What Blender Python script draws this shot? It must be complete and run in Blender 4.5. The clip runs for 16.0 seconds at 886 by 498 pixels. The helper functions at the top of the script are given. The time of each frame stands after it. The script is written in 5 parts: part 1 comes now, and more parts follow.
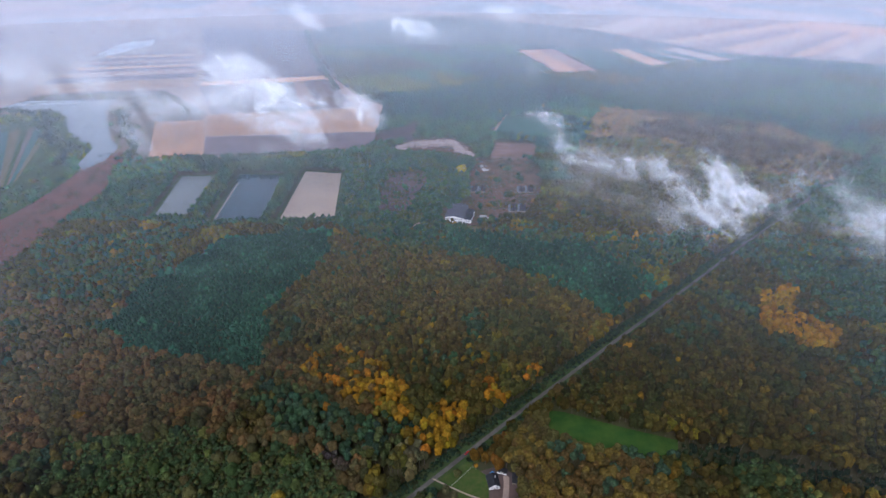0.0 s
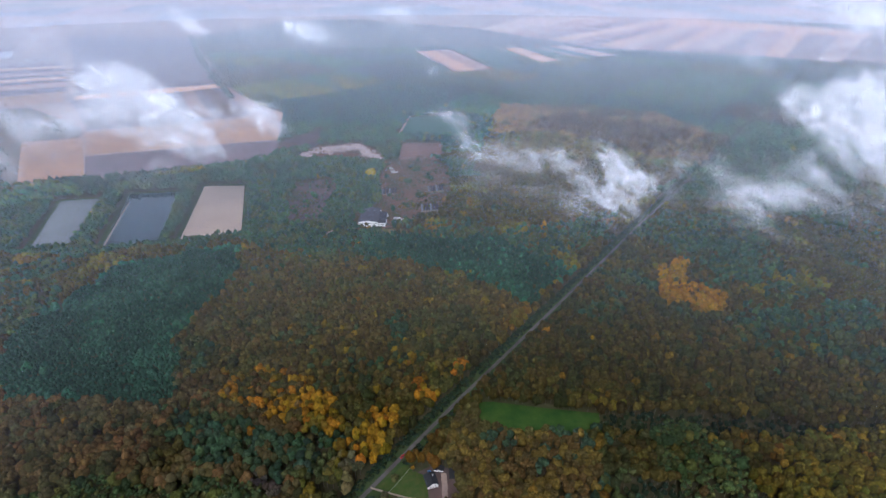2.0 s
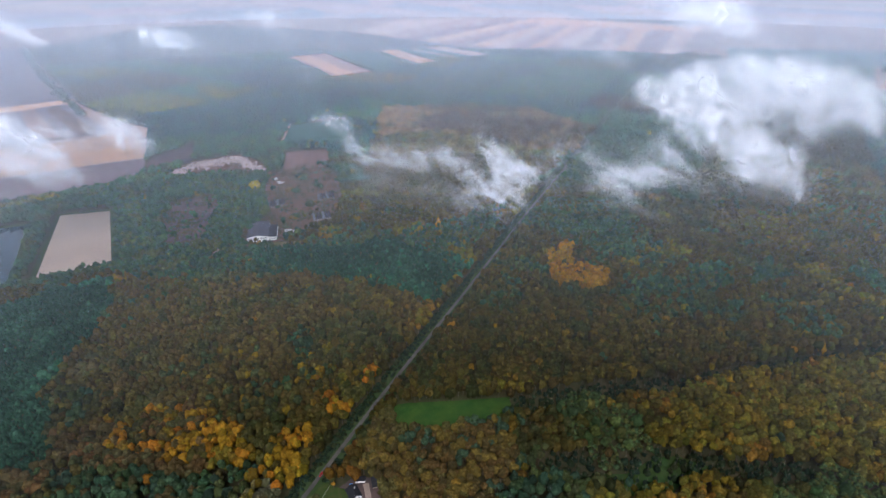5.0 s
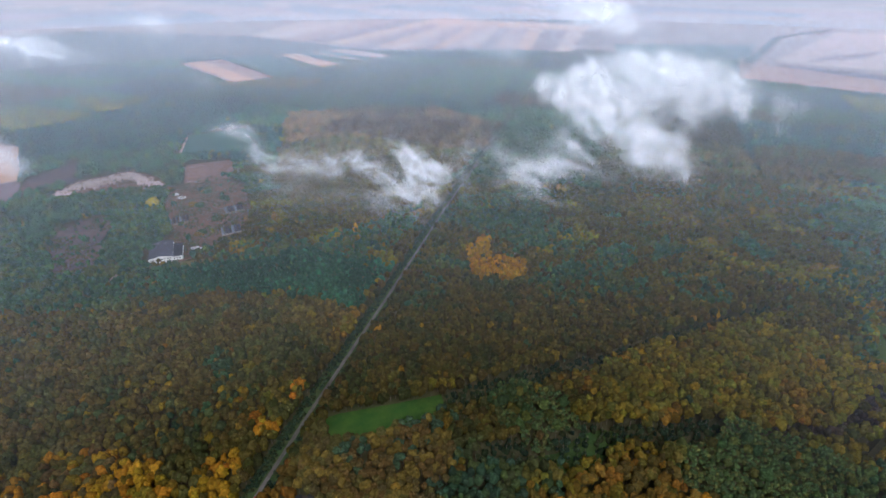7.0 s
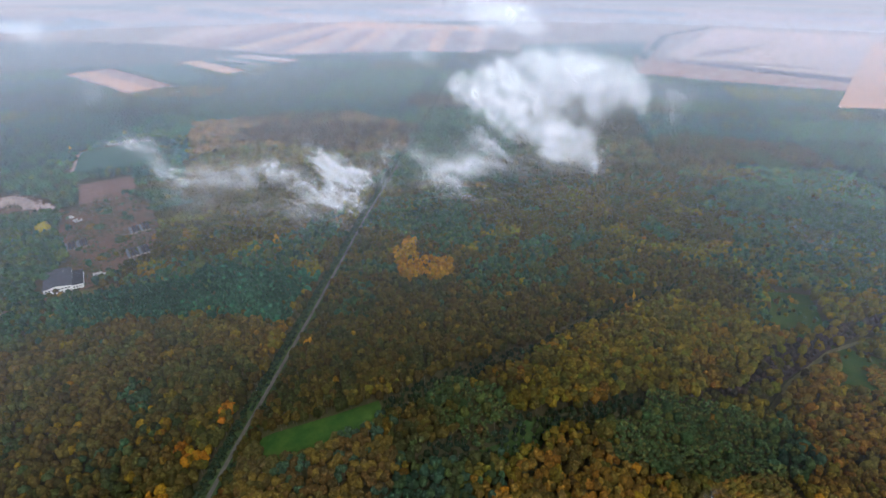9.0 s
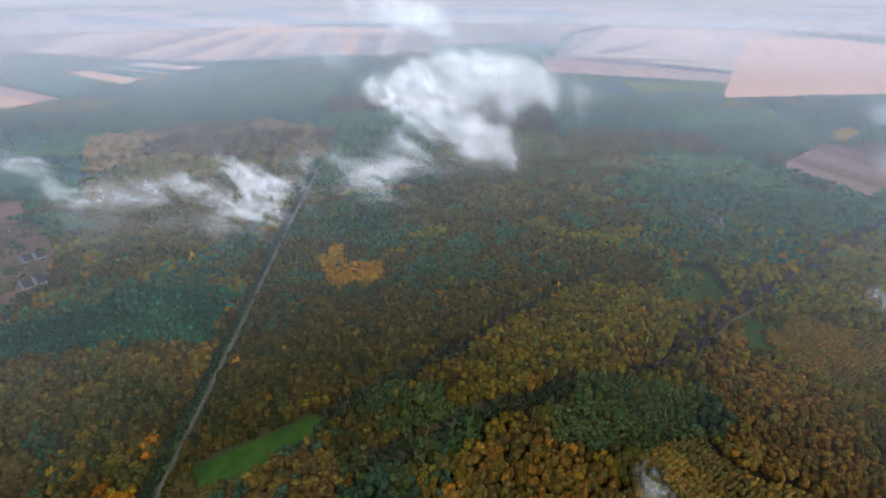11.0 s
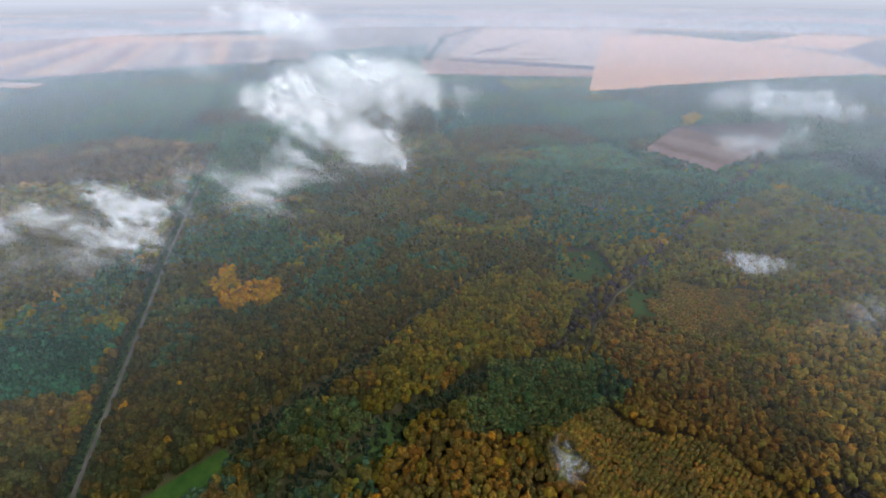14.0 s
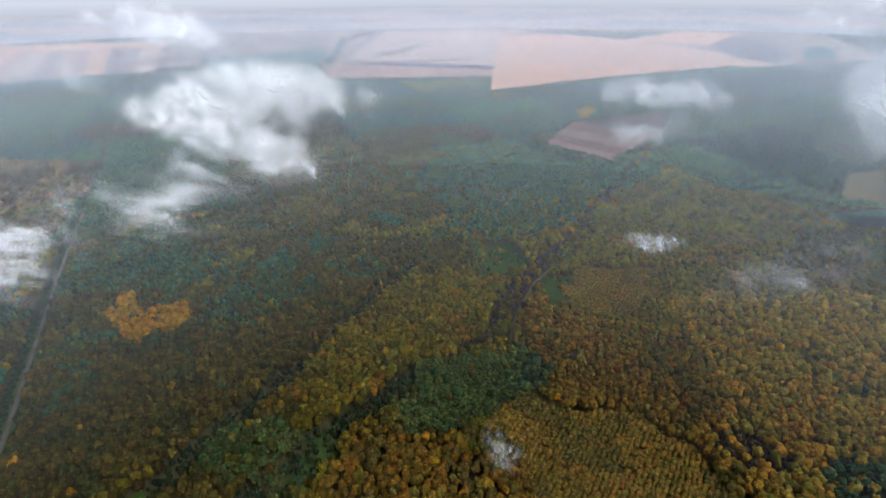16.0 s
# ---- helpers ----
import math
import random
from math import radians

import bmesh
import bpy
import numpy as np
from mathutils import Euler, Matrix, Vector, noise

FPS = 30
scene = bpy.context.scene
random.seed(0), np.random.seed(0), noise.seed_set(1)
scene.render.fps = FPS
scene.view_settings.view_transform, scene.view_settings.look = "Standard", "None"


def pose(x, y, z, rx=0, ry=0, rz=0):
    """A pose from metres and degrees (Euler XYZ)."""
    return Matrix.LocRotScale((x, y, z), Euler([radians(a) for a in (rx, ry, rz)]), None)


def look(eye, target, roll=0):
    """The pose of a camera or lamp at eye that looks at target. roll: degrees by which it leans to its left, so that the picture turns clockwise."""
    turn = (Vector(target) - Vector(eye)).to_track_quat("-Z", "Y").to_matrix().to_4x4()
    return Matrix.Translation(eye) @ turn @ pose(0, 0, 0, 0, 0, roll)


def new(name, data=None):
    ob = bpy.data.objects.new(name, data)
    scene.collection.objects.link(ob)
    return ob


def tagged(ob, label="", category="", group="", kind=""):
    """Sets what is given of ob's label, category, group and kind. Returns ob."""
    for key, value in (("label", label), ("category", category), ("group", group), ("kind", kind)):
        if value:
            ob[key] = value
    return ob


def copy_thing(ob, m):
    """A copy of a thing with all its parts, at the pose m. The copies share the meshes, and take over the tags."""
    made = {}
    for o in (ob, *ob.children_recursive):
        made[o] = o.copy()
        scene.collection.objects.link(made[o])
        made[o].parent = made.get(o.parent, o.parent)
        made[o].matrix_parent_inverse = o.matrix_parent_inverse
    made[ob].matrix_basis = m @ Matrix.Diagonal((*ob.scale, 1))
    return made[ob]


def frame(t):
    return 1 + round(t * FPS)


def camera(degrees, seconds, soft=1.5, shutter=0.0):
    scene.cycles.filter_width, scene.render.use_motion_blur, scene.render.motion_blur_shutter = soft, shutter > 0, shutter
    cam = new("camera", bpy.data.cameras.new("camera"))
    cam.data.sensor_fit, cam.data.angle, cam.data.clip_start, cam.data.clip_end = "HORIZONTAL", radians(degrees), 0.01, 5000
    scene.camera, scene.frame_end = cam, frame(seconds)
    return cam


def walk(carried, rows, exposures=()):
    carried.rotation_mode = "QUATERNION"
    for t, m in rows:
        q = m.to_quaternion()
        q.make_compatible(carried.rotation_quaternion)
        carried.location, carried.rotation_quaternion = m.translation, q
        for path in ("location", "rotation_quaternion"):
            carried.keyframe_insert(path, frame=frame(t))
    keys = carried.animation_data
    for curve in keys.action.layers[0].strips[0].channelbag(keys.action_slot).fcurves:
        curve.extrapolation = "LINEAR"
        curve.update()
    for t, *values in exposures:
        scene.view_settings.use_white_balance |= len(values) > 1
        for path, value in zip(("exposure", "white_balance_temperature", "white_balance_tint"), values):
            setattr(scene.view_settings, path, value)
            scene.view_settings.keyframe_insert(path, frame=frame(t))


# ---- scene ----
cam = camera(81.93, 16.0, soft=1.5)
# the drone hovers and turns on the spot: seconds, yaw, pitch, roll in degrees
HEIGHT = 350.0
PATH = [
    (0.0, 0.00, -28.89, 0.02),
    (0.5, -2.49, -28.84, 0.05),
    (1.0, -5.48, -28.78, 0.14),
    (1.5, -8.01, -28.74, 0.12),
    (2.0, -10.71, -28.71, 0.14),
    (2.5, -13.06, -28.71, 0.13),
    (3.0, -15.36, -28.66, 0.14),
    (3.5, -17.39, -28.65, 0.17),
    (4.0, -19.35, -28.61, 0.15),
    (6.5, -31.15, -28.38, 0.05),
    (7.0, -33.84, -28.36, 0.05),
    (7.5, -36.54, -28.31, 0.07),
    (8.0, -39.12, -28.26, 0.08),
    (8.5, -41.39, -28.20, 0.08),
    (9.0, -43.21, -28.14, 0.06),
    (11.5, -54.88, -27.88, 0.23),
    (12.0, -57.18, -27.80, 0.29),
    (12.5, -58.99, -27.77, 0.29),
    (13.0, -60.77, -27.72, 0.33),
    (13.5, -62.57, -27.68, 0.34),
    (14.0, -65.13, -27.62, 0.37),
    (14.5, -68.00, -27.59, 0.32),
    (15.0, -71.00, -27.55, 0.37),
    (15.5, -73.56, -27.49, 0.48),
    (16.0, -75.54, -27.47, 0.48),
]
walk(cam, [(t, pose(0, 0, HEIGHT, 90 + pitch, roll, yaw)) for t, yaw, pitch, roll in PATH],
     exposures=[(0.0, 0.33, 5480, 17), (4.0, 0.33, 5650, 15), (8.0, 0.34, 5820, 12), (16.0, 0.34, 6150, 8)])

# ---- world and light: a bright overcast with a weak, wide sun ----
SUN_EL, SUN_AZ = 48.0, 200.0
world = bpy.data.worlds.new("overcast_sky")
scene.world = world
world.use_nodes = True
wn = world.node_tree.nodes
sky = wn.new("ShaderNodeTexSky")
sky.sky_type, sky.sun_disc = "NISHITA", False
sky.sun_elevation, sky.sun_rotation = radians(SUN_EL), radians(SUN_AZ)
sky.dust_density, sky.air_density = 3.0, 1.0
wn["Background"].inputs["Strength"].default_value = 0.17
grey = wn.new("ShaderNodeHueSaturation")        # cloud cover greys the sky's blue
grey.inputs["Saturation"].default_value = 0.5
world.node_tree.links.new(sky.outputs[0], grey.inputs["Color"])
world.node_tree.links.new(grey.outputs[0], wn["Background"].inputs["Color"])
sun = new("sun", bpy.data.lights.new("sun", "SUN"))
sun.data.energy, sun.data.angle, sun.data.color = 1.4, radians(25), (1.0, 0.95, 0.88)
az, el = radians(SUN_AZ), radians(SUN_EL)
sun.matrix_world = look((math.sin(az) * math.cos(el) * 900, math.cos(az) * math.cos(el) * 900, math.sin(el) * 900), (0, 0, 0))
scene.cycles.transparent_max_bounces = 96

# ---- materials ----
def nodes_of(name):
    m = bpy.data.materials.new(name)
    m.use_nodes = True
    return m, m.node_tree.nodes, m.node_tree.links, m.node_tree.nodes["Principled BSDF"]


def noise_node(n, l, scale, detail=4.0, rough=0.6, coord=None):
    tex = n.new("ShaderNodeTexNoise")
    tex.inputs["Scale"].default_value, tex.inputs["Detail"].default_value, tex.inputs["Roughness"].default_value = scale, detail, rough
    if coord is None:
        coord = n.new("ShaderNodeNewGeometry").outputs["Position"]
    l.new(coord, tex.inputs["Vector"])
    return tex.outputs["Fac"]


def mixed(n, l, fac, a, b, mode="MIX"):
    mx = n.new("ShaderNodeMix")
    mx.data_type, mx.blend_type = "RGBA", mode
    for slot, v in ((0, fac), (6, a), (7, b)):
        if isinstance(v, (int, float)):
            mx.inputs[slot].default_value = v
        elif isinstance(v, tuple):
            mx.inputs[slot].default_value = (*v, 1)
        else:
            l.new(v, mx.inputs[slot])
    return mx.outputs[2]


def ramp(n, l, fac, lo, hi, a=0.0, b=1.0):
    r = n.new("ShaderNodeMapRange")
    r.inputs[1].default_value, r.inputs[2].default_value, r.inputs[3].default_value, r.inputs[4].default_value = lo, hi, a, b
    l.new(fac, r.inputs[0])
    return r.outputs[0]


def bump(n, l, bsdf, fac, strength, distance):
    b = n.new("ShaderNodeBump")
    b.inputs["Strength"].default_value, b.inputs["Distance"].default_value = strength, distance
    l.new(fac, b.inputs["Height"])
    l.new(b.outputs[0], bsdf.inputs["Normal"])


def leaf_material(name):
    """Foliage: each tree's leaf tint, far ones hazed, broken up leaf clump by leaf clump."""
    m, n, l, b = nodes_of(name)
    tint = n.new("ShaderNodeAttribute")
    tint.attribute_name = "tint"
    fine, clump, broad = noise_node(n, l, 1.5, 3.0, 0.7), noise_node(n, l, 0.42, 2.0, 0.6), noise_node(n, l, 0.03, 2.0)
    c = mixed(n, l, ramp(n, l, fine, 0.36, 0.64, 0.0, 0.8), tint.outputs["Color"], (0.58, 0.60, 0.58), "MULTIPLY")
    c = mixed(n, l, ramp(n, l, clump, 0.36, 0.62, 0.0, 1.0), c, (0.66, 0.70, 0.70), "MULTIPLY")
    c = mixed(n, l, ramp(n, l, broad, 0.35, 0.7, 0.0, 0.5), c, (0.80, 0.80, 0.72), "MULTIPLY")
    l.new(c, b.inputs["Base Color"])
    b.inputs["Roughness"].default_value = 0.85
    b.inputs["Specular IOR Level"].default_value = 0.05
    bump(n, l, b, noise_node(n, l, 0.9, 3.0, 0.7), 0.8, 0.7)
    return m


def soil_material(name, base, other, spacing=0.0, angle=0.0, patch=0.012, rows=0.6):
    """A field: two tones in uneven patches, and rows at an angle where it is worked in strips."""
    m, n, l, b = nodes_of(name)
    geo = n.new("ShaderNodeNewGeometry").outputs["Position"]
    f = noise_node(n, l, patch, 6.0, 0.65, geo)
    fac = ramp(n, l, f, 0.35, 0.66)
    c = mixed(n, l, fac, base, other)
    if spacing:
        mp = n.new("ShaderNodeMapping")
        mp.inputs["Rotation"].default_value = (0, 0, radians(angle))
        l.new(geo, mp.inputs["Vector"])
        w = n.new("ShaderNodeTexWave")
        w.inputs["Scale"].default_value = 0.314 / spacing
        w.inputs["Distortion"].default_value = 1.2
        w.inputs["Detail"].default_value = 3.0
        w.inputs["Detail Scale"].default_value = 0.4
        l.new(mp.outputs[0], w.inputs["Vector"])
        c = mixed(n, l, ramp(n, l, w.outputs["Fac"], 0.3, 0.75, 0.0, rows), c, other)
    c = mixed(n, l, ramp(n, l, noise_node(n, l, 0.15, 4.0, 0.7, geo), 0.3, 0.75, 0.0, 0.35), c, (0.6, 0.58, 0.55), "MULTIPLY")
    l.new(c, b.inputs["Base Color"])
    b.inputs["Roughness"].default_value = 0.95
    b.inputs["Specular IOR Level"].default_value = 0.1
    bump(n, l, b, f, 0.4, 0.6)
    return m


def plain_material(name, base, rough=0.7, metal=0.0, grain=1.5, spread=0.25):
    m, n, l, b = nodes_of(name)
    c = mixed(n, l, ramp(n, l, noise_node(n, l, grain, 5.0, 0.65), 0.3, 0.7, 0.0, 1.0), base, tuple(v * (1 - spread) for v in base))
    l.new(c, b.inputs["Base Color"])
    b.inputs["Roughness"].default_value, b.inputs["Metallic"].default_value = rough, metal
    b.inputs["Specular IOR Level"].default_value = 0.5 if rough < 0.5 else 0.12
    return m


def water_material(name, base, rough=0.08):
    m, n, l, b = nodes_of(name)
    c = mixed(n, l, ramp(n, l, noise_node(n, l, 0.02, 4.0), 0.3, 0.7), base, tuple(v * 0.8 for v in base))
    l.new(c, b.inputs["Base Color"])
    b.inputs["Roughness"].default_value, b.inputs["IOR"].default_value = rough, 1.33
    bump(n, l, b, noise_node(n, l, 0.5, 3.0), 0.03, 0.1)
    return m


LEAVES = leaf_material("leaves")
BARK = plain_material("bark", (0.09, 0.07, 0.055), 0.9)
FLOOR = soil_material("forest_floor", (0.035, 0.04, 0.018), (0.06, 0.045, 0.022), patch=0.05)
FARM = soil_material("farmland_soil", (0.40, 0.27, 0.215), (0.25, 0.18, 0.155), 45, 52, 0.004)
TAN = soil_material("stubble_tan", (0.66, 0.36, 0.23), (0.57, 0.31, 0.20), 14, 75, 0.006, 0.4)
PINK = soil_material("ploughed_pink", (0.46, 0.27, 0.21), (0.37, 0.21, 0.17), 10, 15, 0.01)
PALE = soil_material("stubble_pale", (0.62, 0.42, 0.34), (0.48, 0.32, 0.27), 60, 80, 0.003)
BEIGE = soil_material("stubble_beige", (0.38, 0.215, 0.13), (0.31, 0.175, 0.11), 9, 88, 0.012, 0.5)
SLATE = soil_material("damp_dark_soil", (0.115, 0.088, 0.096), (0.15, 0.11, 0.11), 16, 85, 0.01)
MARSH = soil_material("reed_bed_rust", (0.12, 0.050, 0.036), (0.08, 0.044, 0.032), patch=0.025)
YARD = soil_material("bare_red_earth", (0.125, 0.062, 0.044), (0.055, 0.048, 0.028), patch=0.035)
CREEK = soil_material("bare_creek_bed", (0.034, 0.024, 0.026), (0.058, 0.042, 0.032), patch=0.09)
DARKSOIL = soil_material("dark_brown_soil", (0.10, 0.062, 0.048), (0.048, 0.042, 0.045), patch=0.016)
GRASS = soil_material("mown_meadow_grass", (0.015, 0.048, 0.007), (0.040, 0.074, 0.011), patch=0.06)
CROP = soil_material("dark_green_crop", (0.022, 0.072, 0.052), (0.034, 0.084, 0.062), 8, 20, 0.01, 0.4)
GLADE = soil_material("glade_grass", (0.024, 0.052, 0.012), (0.038, 0.054, 0.012), patch=0.05)
OLIVE = soil_material("olive_grass", (0.12, 0.095, 0.04), (0.09, 0.08, 0.035), 7, 30, 0.02)
VERGE = soil_material("grass_verge", (0.024, 0.050, 0.014), (0.044, 0.056, 0.018), patch=0.08)
ASPHALT = plain_material("worn_asphalt", (0.098, 0.083, 0.078), 0.95, 0, 0.05, 0.5)
GRAVEL = plain_material("pale_gravel", (0.25, 0.185, 0.145), 0.95, 0, 0.6, 0.3)
WATER_GREY = water_material("grey_pond_water", (0.12, 0.13, 0.12))
WATER_BLUE = water_material("blue_pond_water", (0.018, 0.038, 0.048))
WATER_MUD = water_material("muddy_pond_water", (0.30, 0.215, 0.15), 0.3)
WATER_RIVER = water_material("river_water", (0.17, 0.19, 0.20))


DUSK = soil_material("dull_ploughed_strip", (0.24, 0.155, 0.13), (0.28, 0.175, 0.145), 12, 40, 0.008)
ROUGH = soil_material("rough_brown_grass", (0.135, 0.090, 0.066), (0.085, 0.075, 0.050), patch=0.015)
DULL = soil_material("dull_brown_soil", (0.20, 0.125, 0.10), (0.16, 0.10, 0.08), 8, 40, 0.01)
LAWN = soil_material("lawn_grass", (0.030, 0.056, 0.010), (0.052, 0.060, 0.016), patch=0.2)


# ---- helpers for meshes ----
def part(name, bm, material, parent=None, label=""):
    me = bpy.data.meshes.new(name)
    bm.to_mesh(me)
    bm.free()
    me.materials.append(material)
    ob = new(name, me)
    ob.parent = parent
    return tagged(ob, label)


def array_mesh(name, verts, faces, material, smooth=True, tint=None):
    """One mesh from numpy arrays of vertices and of triangles or quads."""
    me = bpy.data.meshes.new(name)
    k = faces.shape[1]
    me.vertices.add(len(verts))
    me.vertices.foreach_set("co", np.ascontiguousarray(verts, np.float32).ravel())
    me.loops.add(faces.size)
    me.loops.foreach_set("vertex_index", faces.astype(np.int32).ravel())
    me.polygons.add(len(faces))
    me.polygons.foreach_set("loop_start", np.arange(0, faces.size, k, dtype=np.int32))
    me.polygons.foreach_set("use_smooth", np.full(len(faces), smooth))
    if tint is not None:
        at = me.attributes.new("tint", "FLOAT_COLOR", "POINT")
        at.data.foreach_set("color", np.c_[tint, np.ones(len(tint))].astype(np.float32).ravel())
    me.update(calc_edges=True)
    me.materials.append(material)
    return me


def slab(bm, corners, z, thick):
    """A flat polygon with thickness, its top at z."""
    face = bm.faces.new([bm.verts.new((x, y, z)) for x, y in corners])
    face.normal_update()
    if face.normal.z < 0:
        face.normal_flip()
    low = [bm.verts.new((v.co.x, v.co.y, z - thick)) for v in face.verts]
    top = list(face.verts)
    for i in range(len(top)):
        k = (i + 1) % len(top)
        bm.faces.new((top[k], top[i], low[i], low[k]))


OPEN = []       # ground without forest
THIN = []       # ground with scattered trees: corners, share


def field(name, material, corners, label, z=0.6, cat="field", clear=True, kind="structure"):
    bm = bmesh.new()
    slab(bm, corners, z, z + 0.5)
    if clear is True:
        OPEN.append(np.array(corners, float))
    elif clear:
        THIN.append((np.array(corners, float), clear))
    return tagged(part(name, bm, material), label, cat, kind=kind)


def strips(name, mats, quad, count, label, z=0.7):
    """A quad worked in long strips, each a field of its own."""
    a, b, c, d = [np.array(p, float) for p in quad]
    cut = [0.0]
    for i in range(count):
        cut.append(cut[-1] + random.uniform(0.5, 1.6))
    cut = [v / cut[-1] for v in cut]
    for i in range(count):
        u, v = cut[i], cut[i + 1]
        cs = [a + (b - a) * u, a + (b - a) * v, d + (c - d) * v, d + (c - d) * u]
        field(name, mats[i % len(mats)], [tuple(p) for p in cs], label, z, clear=False)
    OPEN.append(np.array(quad, float))


def inside(px, py, poly):
    hit = np.zeros(len(px), bool)
    n = len(poly)
    for i in range(n):
        (x0, y0), (x1, y1) = poly[i], poly[(i + 1) % n]
        if y0 != y1:
            hit ^= ((y0 > py) != (y1 > py)) & (px < (x1 - x0) * (py - y0) / (y1 - y0) + x0)
    return hit


def lattice(p, seed):
    """Smooth value noise in 0..1 at points p (n x 2 or n x 3)."""
    p = np.asarray(p, float)
    if p.shape[1] == 2:
        p = np.c_[p, np.zeros(len(p))]
    i = np.floor(p).astype(np.int64)
    f = p - i
    f = f * f * (3 - 2 * f)
    total = np.zeros(len(p))
    for dx in (0, 1):
        for dy in (0, 1):
            for dz in (0, 1):
                h = (i[:, 0] + dx) * 73856093 ^ (i[:, 1] + dy) * 19349663 ^ (i[:, 2] + dz) * 83492791 ^ seed * 2654435761
                h = (h ^ (h >> 13)) * 1274126177 & 0x7FFFFFFF
                h = (h ^ (h >> 16)) & 0xFFFF
                w = (f[:, 0] if dx else 1 - f[:, 0]) * (f[:, 1] if dy else 1 - f[:, 1]) * (f[:, 2] if dz else 1 - f[:, 2])
                total += w * h / 65535.0
    return total


def fractal(p, seed, octaves=4):
    p = np.asarray(p, float)
    return sum(lattice(p * 2 ** k, seed + k) * 0.5 ** (k + 1) for k in range(octaves)) / (1 - 0.5 ** octaves)


# ---- ground ----
def disc(name, r0, r1, z, material, label, cat, rings=40, sides=96, kind="structure"):
    rr = np.geomspace(max(r0, 1), r1, rings)
    rr[0] = r0
    a = np.linspace(0, 2 * np.pi, sides, endpoint=False)
    v = np.stack([np.outer(rr, np.cos(a)), np.outer(rr, np.sin(a)), np.full((rings, sides), z)], -1).reshape(-1, 3)
    i, j = np.meshgrid(np.arange(rings - 1), np.arange(sides), indexing="ij")
    k = (j + 1) % sides
    f = np.stack([i * sides + j, (i + 1) * sides + j, (i + 1) * sides + k, i * sides + k], -1).reshape(-1, 4)
    return tagged(new(name, array_mesh(name, v, f, material)), label, cat, kind=kind)


disc("ground", 0.0, 4950, 0.0, FLOOR, "leaf-littered dark forest floor reaching the horizon", "ground")

# open plain beyond the woods
PLAIN_EDGE = [(-900, 560), (-624, 628), (-672, 880), (-640, 1005), (-505, 1030), (-205, 1052), (-158, 1213), (-169, 1488), (-338, 1705), (-851, 3481),
              (-404, 4500), (150, 4550), (939, 3600), (1335, 2366), (1579, 2327), (2137, 2042), (2500, 1300), (1990, 1010), (2173, 347), (1867, 313),
              (2323, -173), (2703, -686), (3154, -1475)]
RIM = [(4925 * math.sin(radians(a)), 4925 * math.cos(radians(a))) for a in range(110, -84, -4)]
field("farmland", FARM, PLAIN_EDGE + RIM, "wide harvested plain in pinkish brown strips", z=0.3)

# fields of the plain
field("field", BEIGE, [(-745, 1316), (-623, 1333), (-508, 1041), (-615, 1023)], "light beige stubble field beside the ponds")
field("field", SLATE, [(-559, 1180), (-251, 1213), (-211, 1059), (-506, 1037)], "dark damp ploughed field behind the ponds")
field("field", BEIGE, [(-637, 1380), (-199, 1461), (-160, 1232), (-560, 1190)], "broad beige stubble field under mist")
field("field", SLATE, [(-1623, 3728), (-869, 3481), (-405, 1970), (-837, 1850)], "very large dark slate ploughed field")
field("field", TAN, [(-837, 1845), (-405, 1963), (-385, 1876), (-825, 1785)], "narrow tan stubble strip")
field("field", SLATE, [(-829, 1778), (-364, 1860), (-265, 1474), (-638, 1398)], "dark ploughed field beside the wood")
strips("field", [SLATE, PINK, SLATE, TAN], [(-1378, 1800), (-1524, 2500), (-1176, 2571), (-899, 1925)], 9, "narrow field strip, dark soil and stubble alternating")
field("field", BEIGE, [(-1375, 1779), (-909, 1915), (-837, 1759), (-1094, 1706), (-1283, 1623)], "light tan stubble strip by the river")
field("reed_bed", MARSH, [(-677, 1067), (-648, 961), (-590, 832), (-585, 729), (-570, 540), (-700, 560), (-700, 690), (-695, 795), (-705, 906), (-735, 1060)], "rust-red reed bed along the old river arm", z=0.8, cat="reed bed")
strips("field", [CROP, OLIVE, GLADE, ROUGH], [(-1073, 1219), (-987, 1284), (-800, 900), (-790, 830)], 6, "narrow green and yellowish crop strip")
field("field", DARKSOIL, [(-102, 915), (-70, 940), (-35, 930), (-28, 870), (-44, 819), (-52, 760), (-71, 729), (-104, 750), (-112, 830)], "dark brown fallow clearing among trees", clear=0.1)
field("farmyard", YARD, [(71, 1011), (146, 1048), (191, 961), (173, 832), (131, 733), (71, 716), (0, 705), (-5, 725), (50, 819), (47, 905)], "bare reddish earth of an abandoned farmyard", cat="yard", clear=0.02)
field("field", YARD, [(-125, 1058), (-70, 1160), (25, 1165), (60, 1098), (78, 1000), (7, 1035)], "trampled earth round a rubble heap")
PLOT = soil_material("pinkish_fallow_soil", (0.15, 0.083, 0.064), (0.11, 0.064, 0.05), 9, 10, 0.02)
field("field", PLOT, [(122, 1140), (209, 1123), (190, 1010), (98, 1025)], "pinkish ploughed plot with pale straw lines", z=0.85)
field("field", CROP, [(166, 1373), (305, 1372), (272, 1166), (114, 1203)], "dark teal-green crop field")
strips("field", [PINK, TAN], [(337, 2605), (538, 2663), (596, 2019), (422, 1973)], 3, "pink ploughed strip at the wood's edge")
field("field", CROP, [(561, 2683), (776, 2643), (760, 2105), (603, 2043)], "blue-green winter crop field")
field("field", TAN, [(776, 2643), (897, 2643), (935, 2171), (820, 2118)], "tan stubble strip")
strips("field", [PALE, CROP, PINK], [(924, 2643), (1160, 2682), (1261, 2269), (1023, 2198)], 4, "pale stubble strip between green crops")
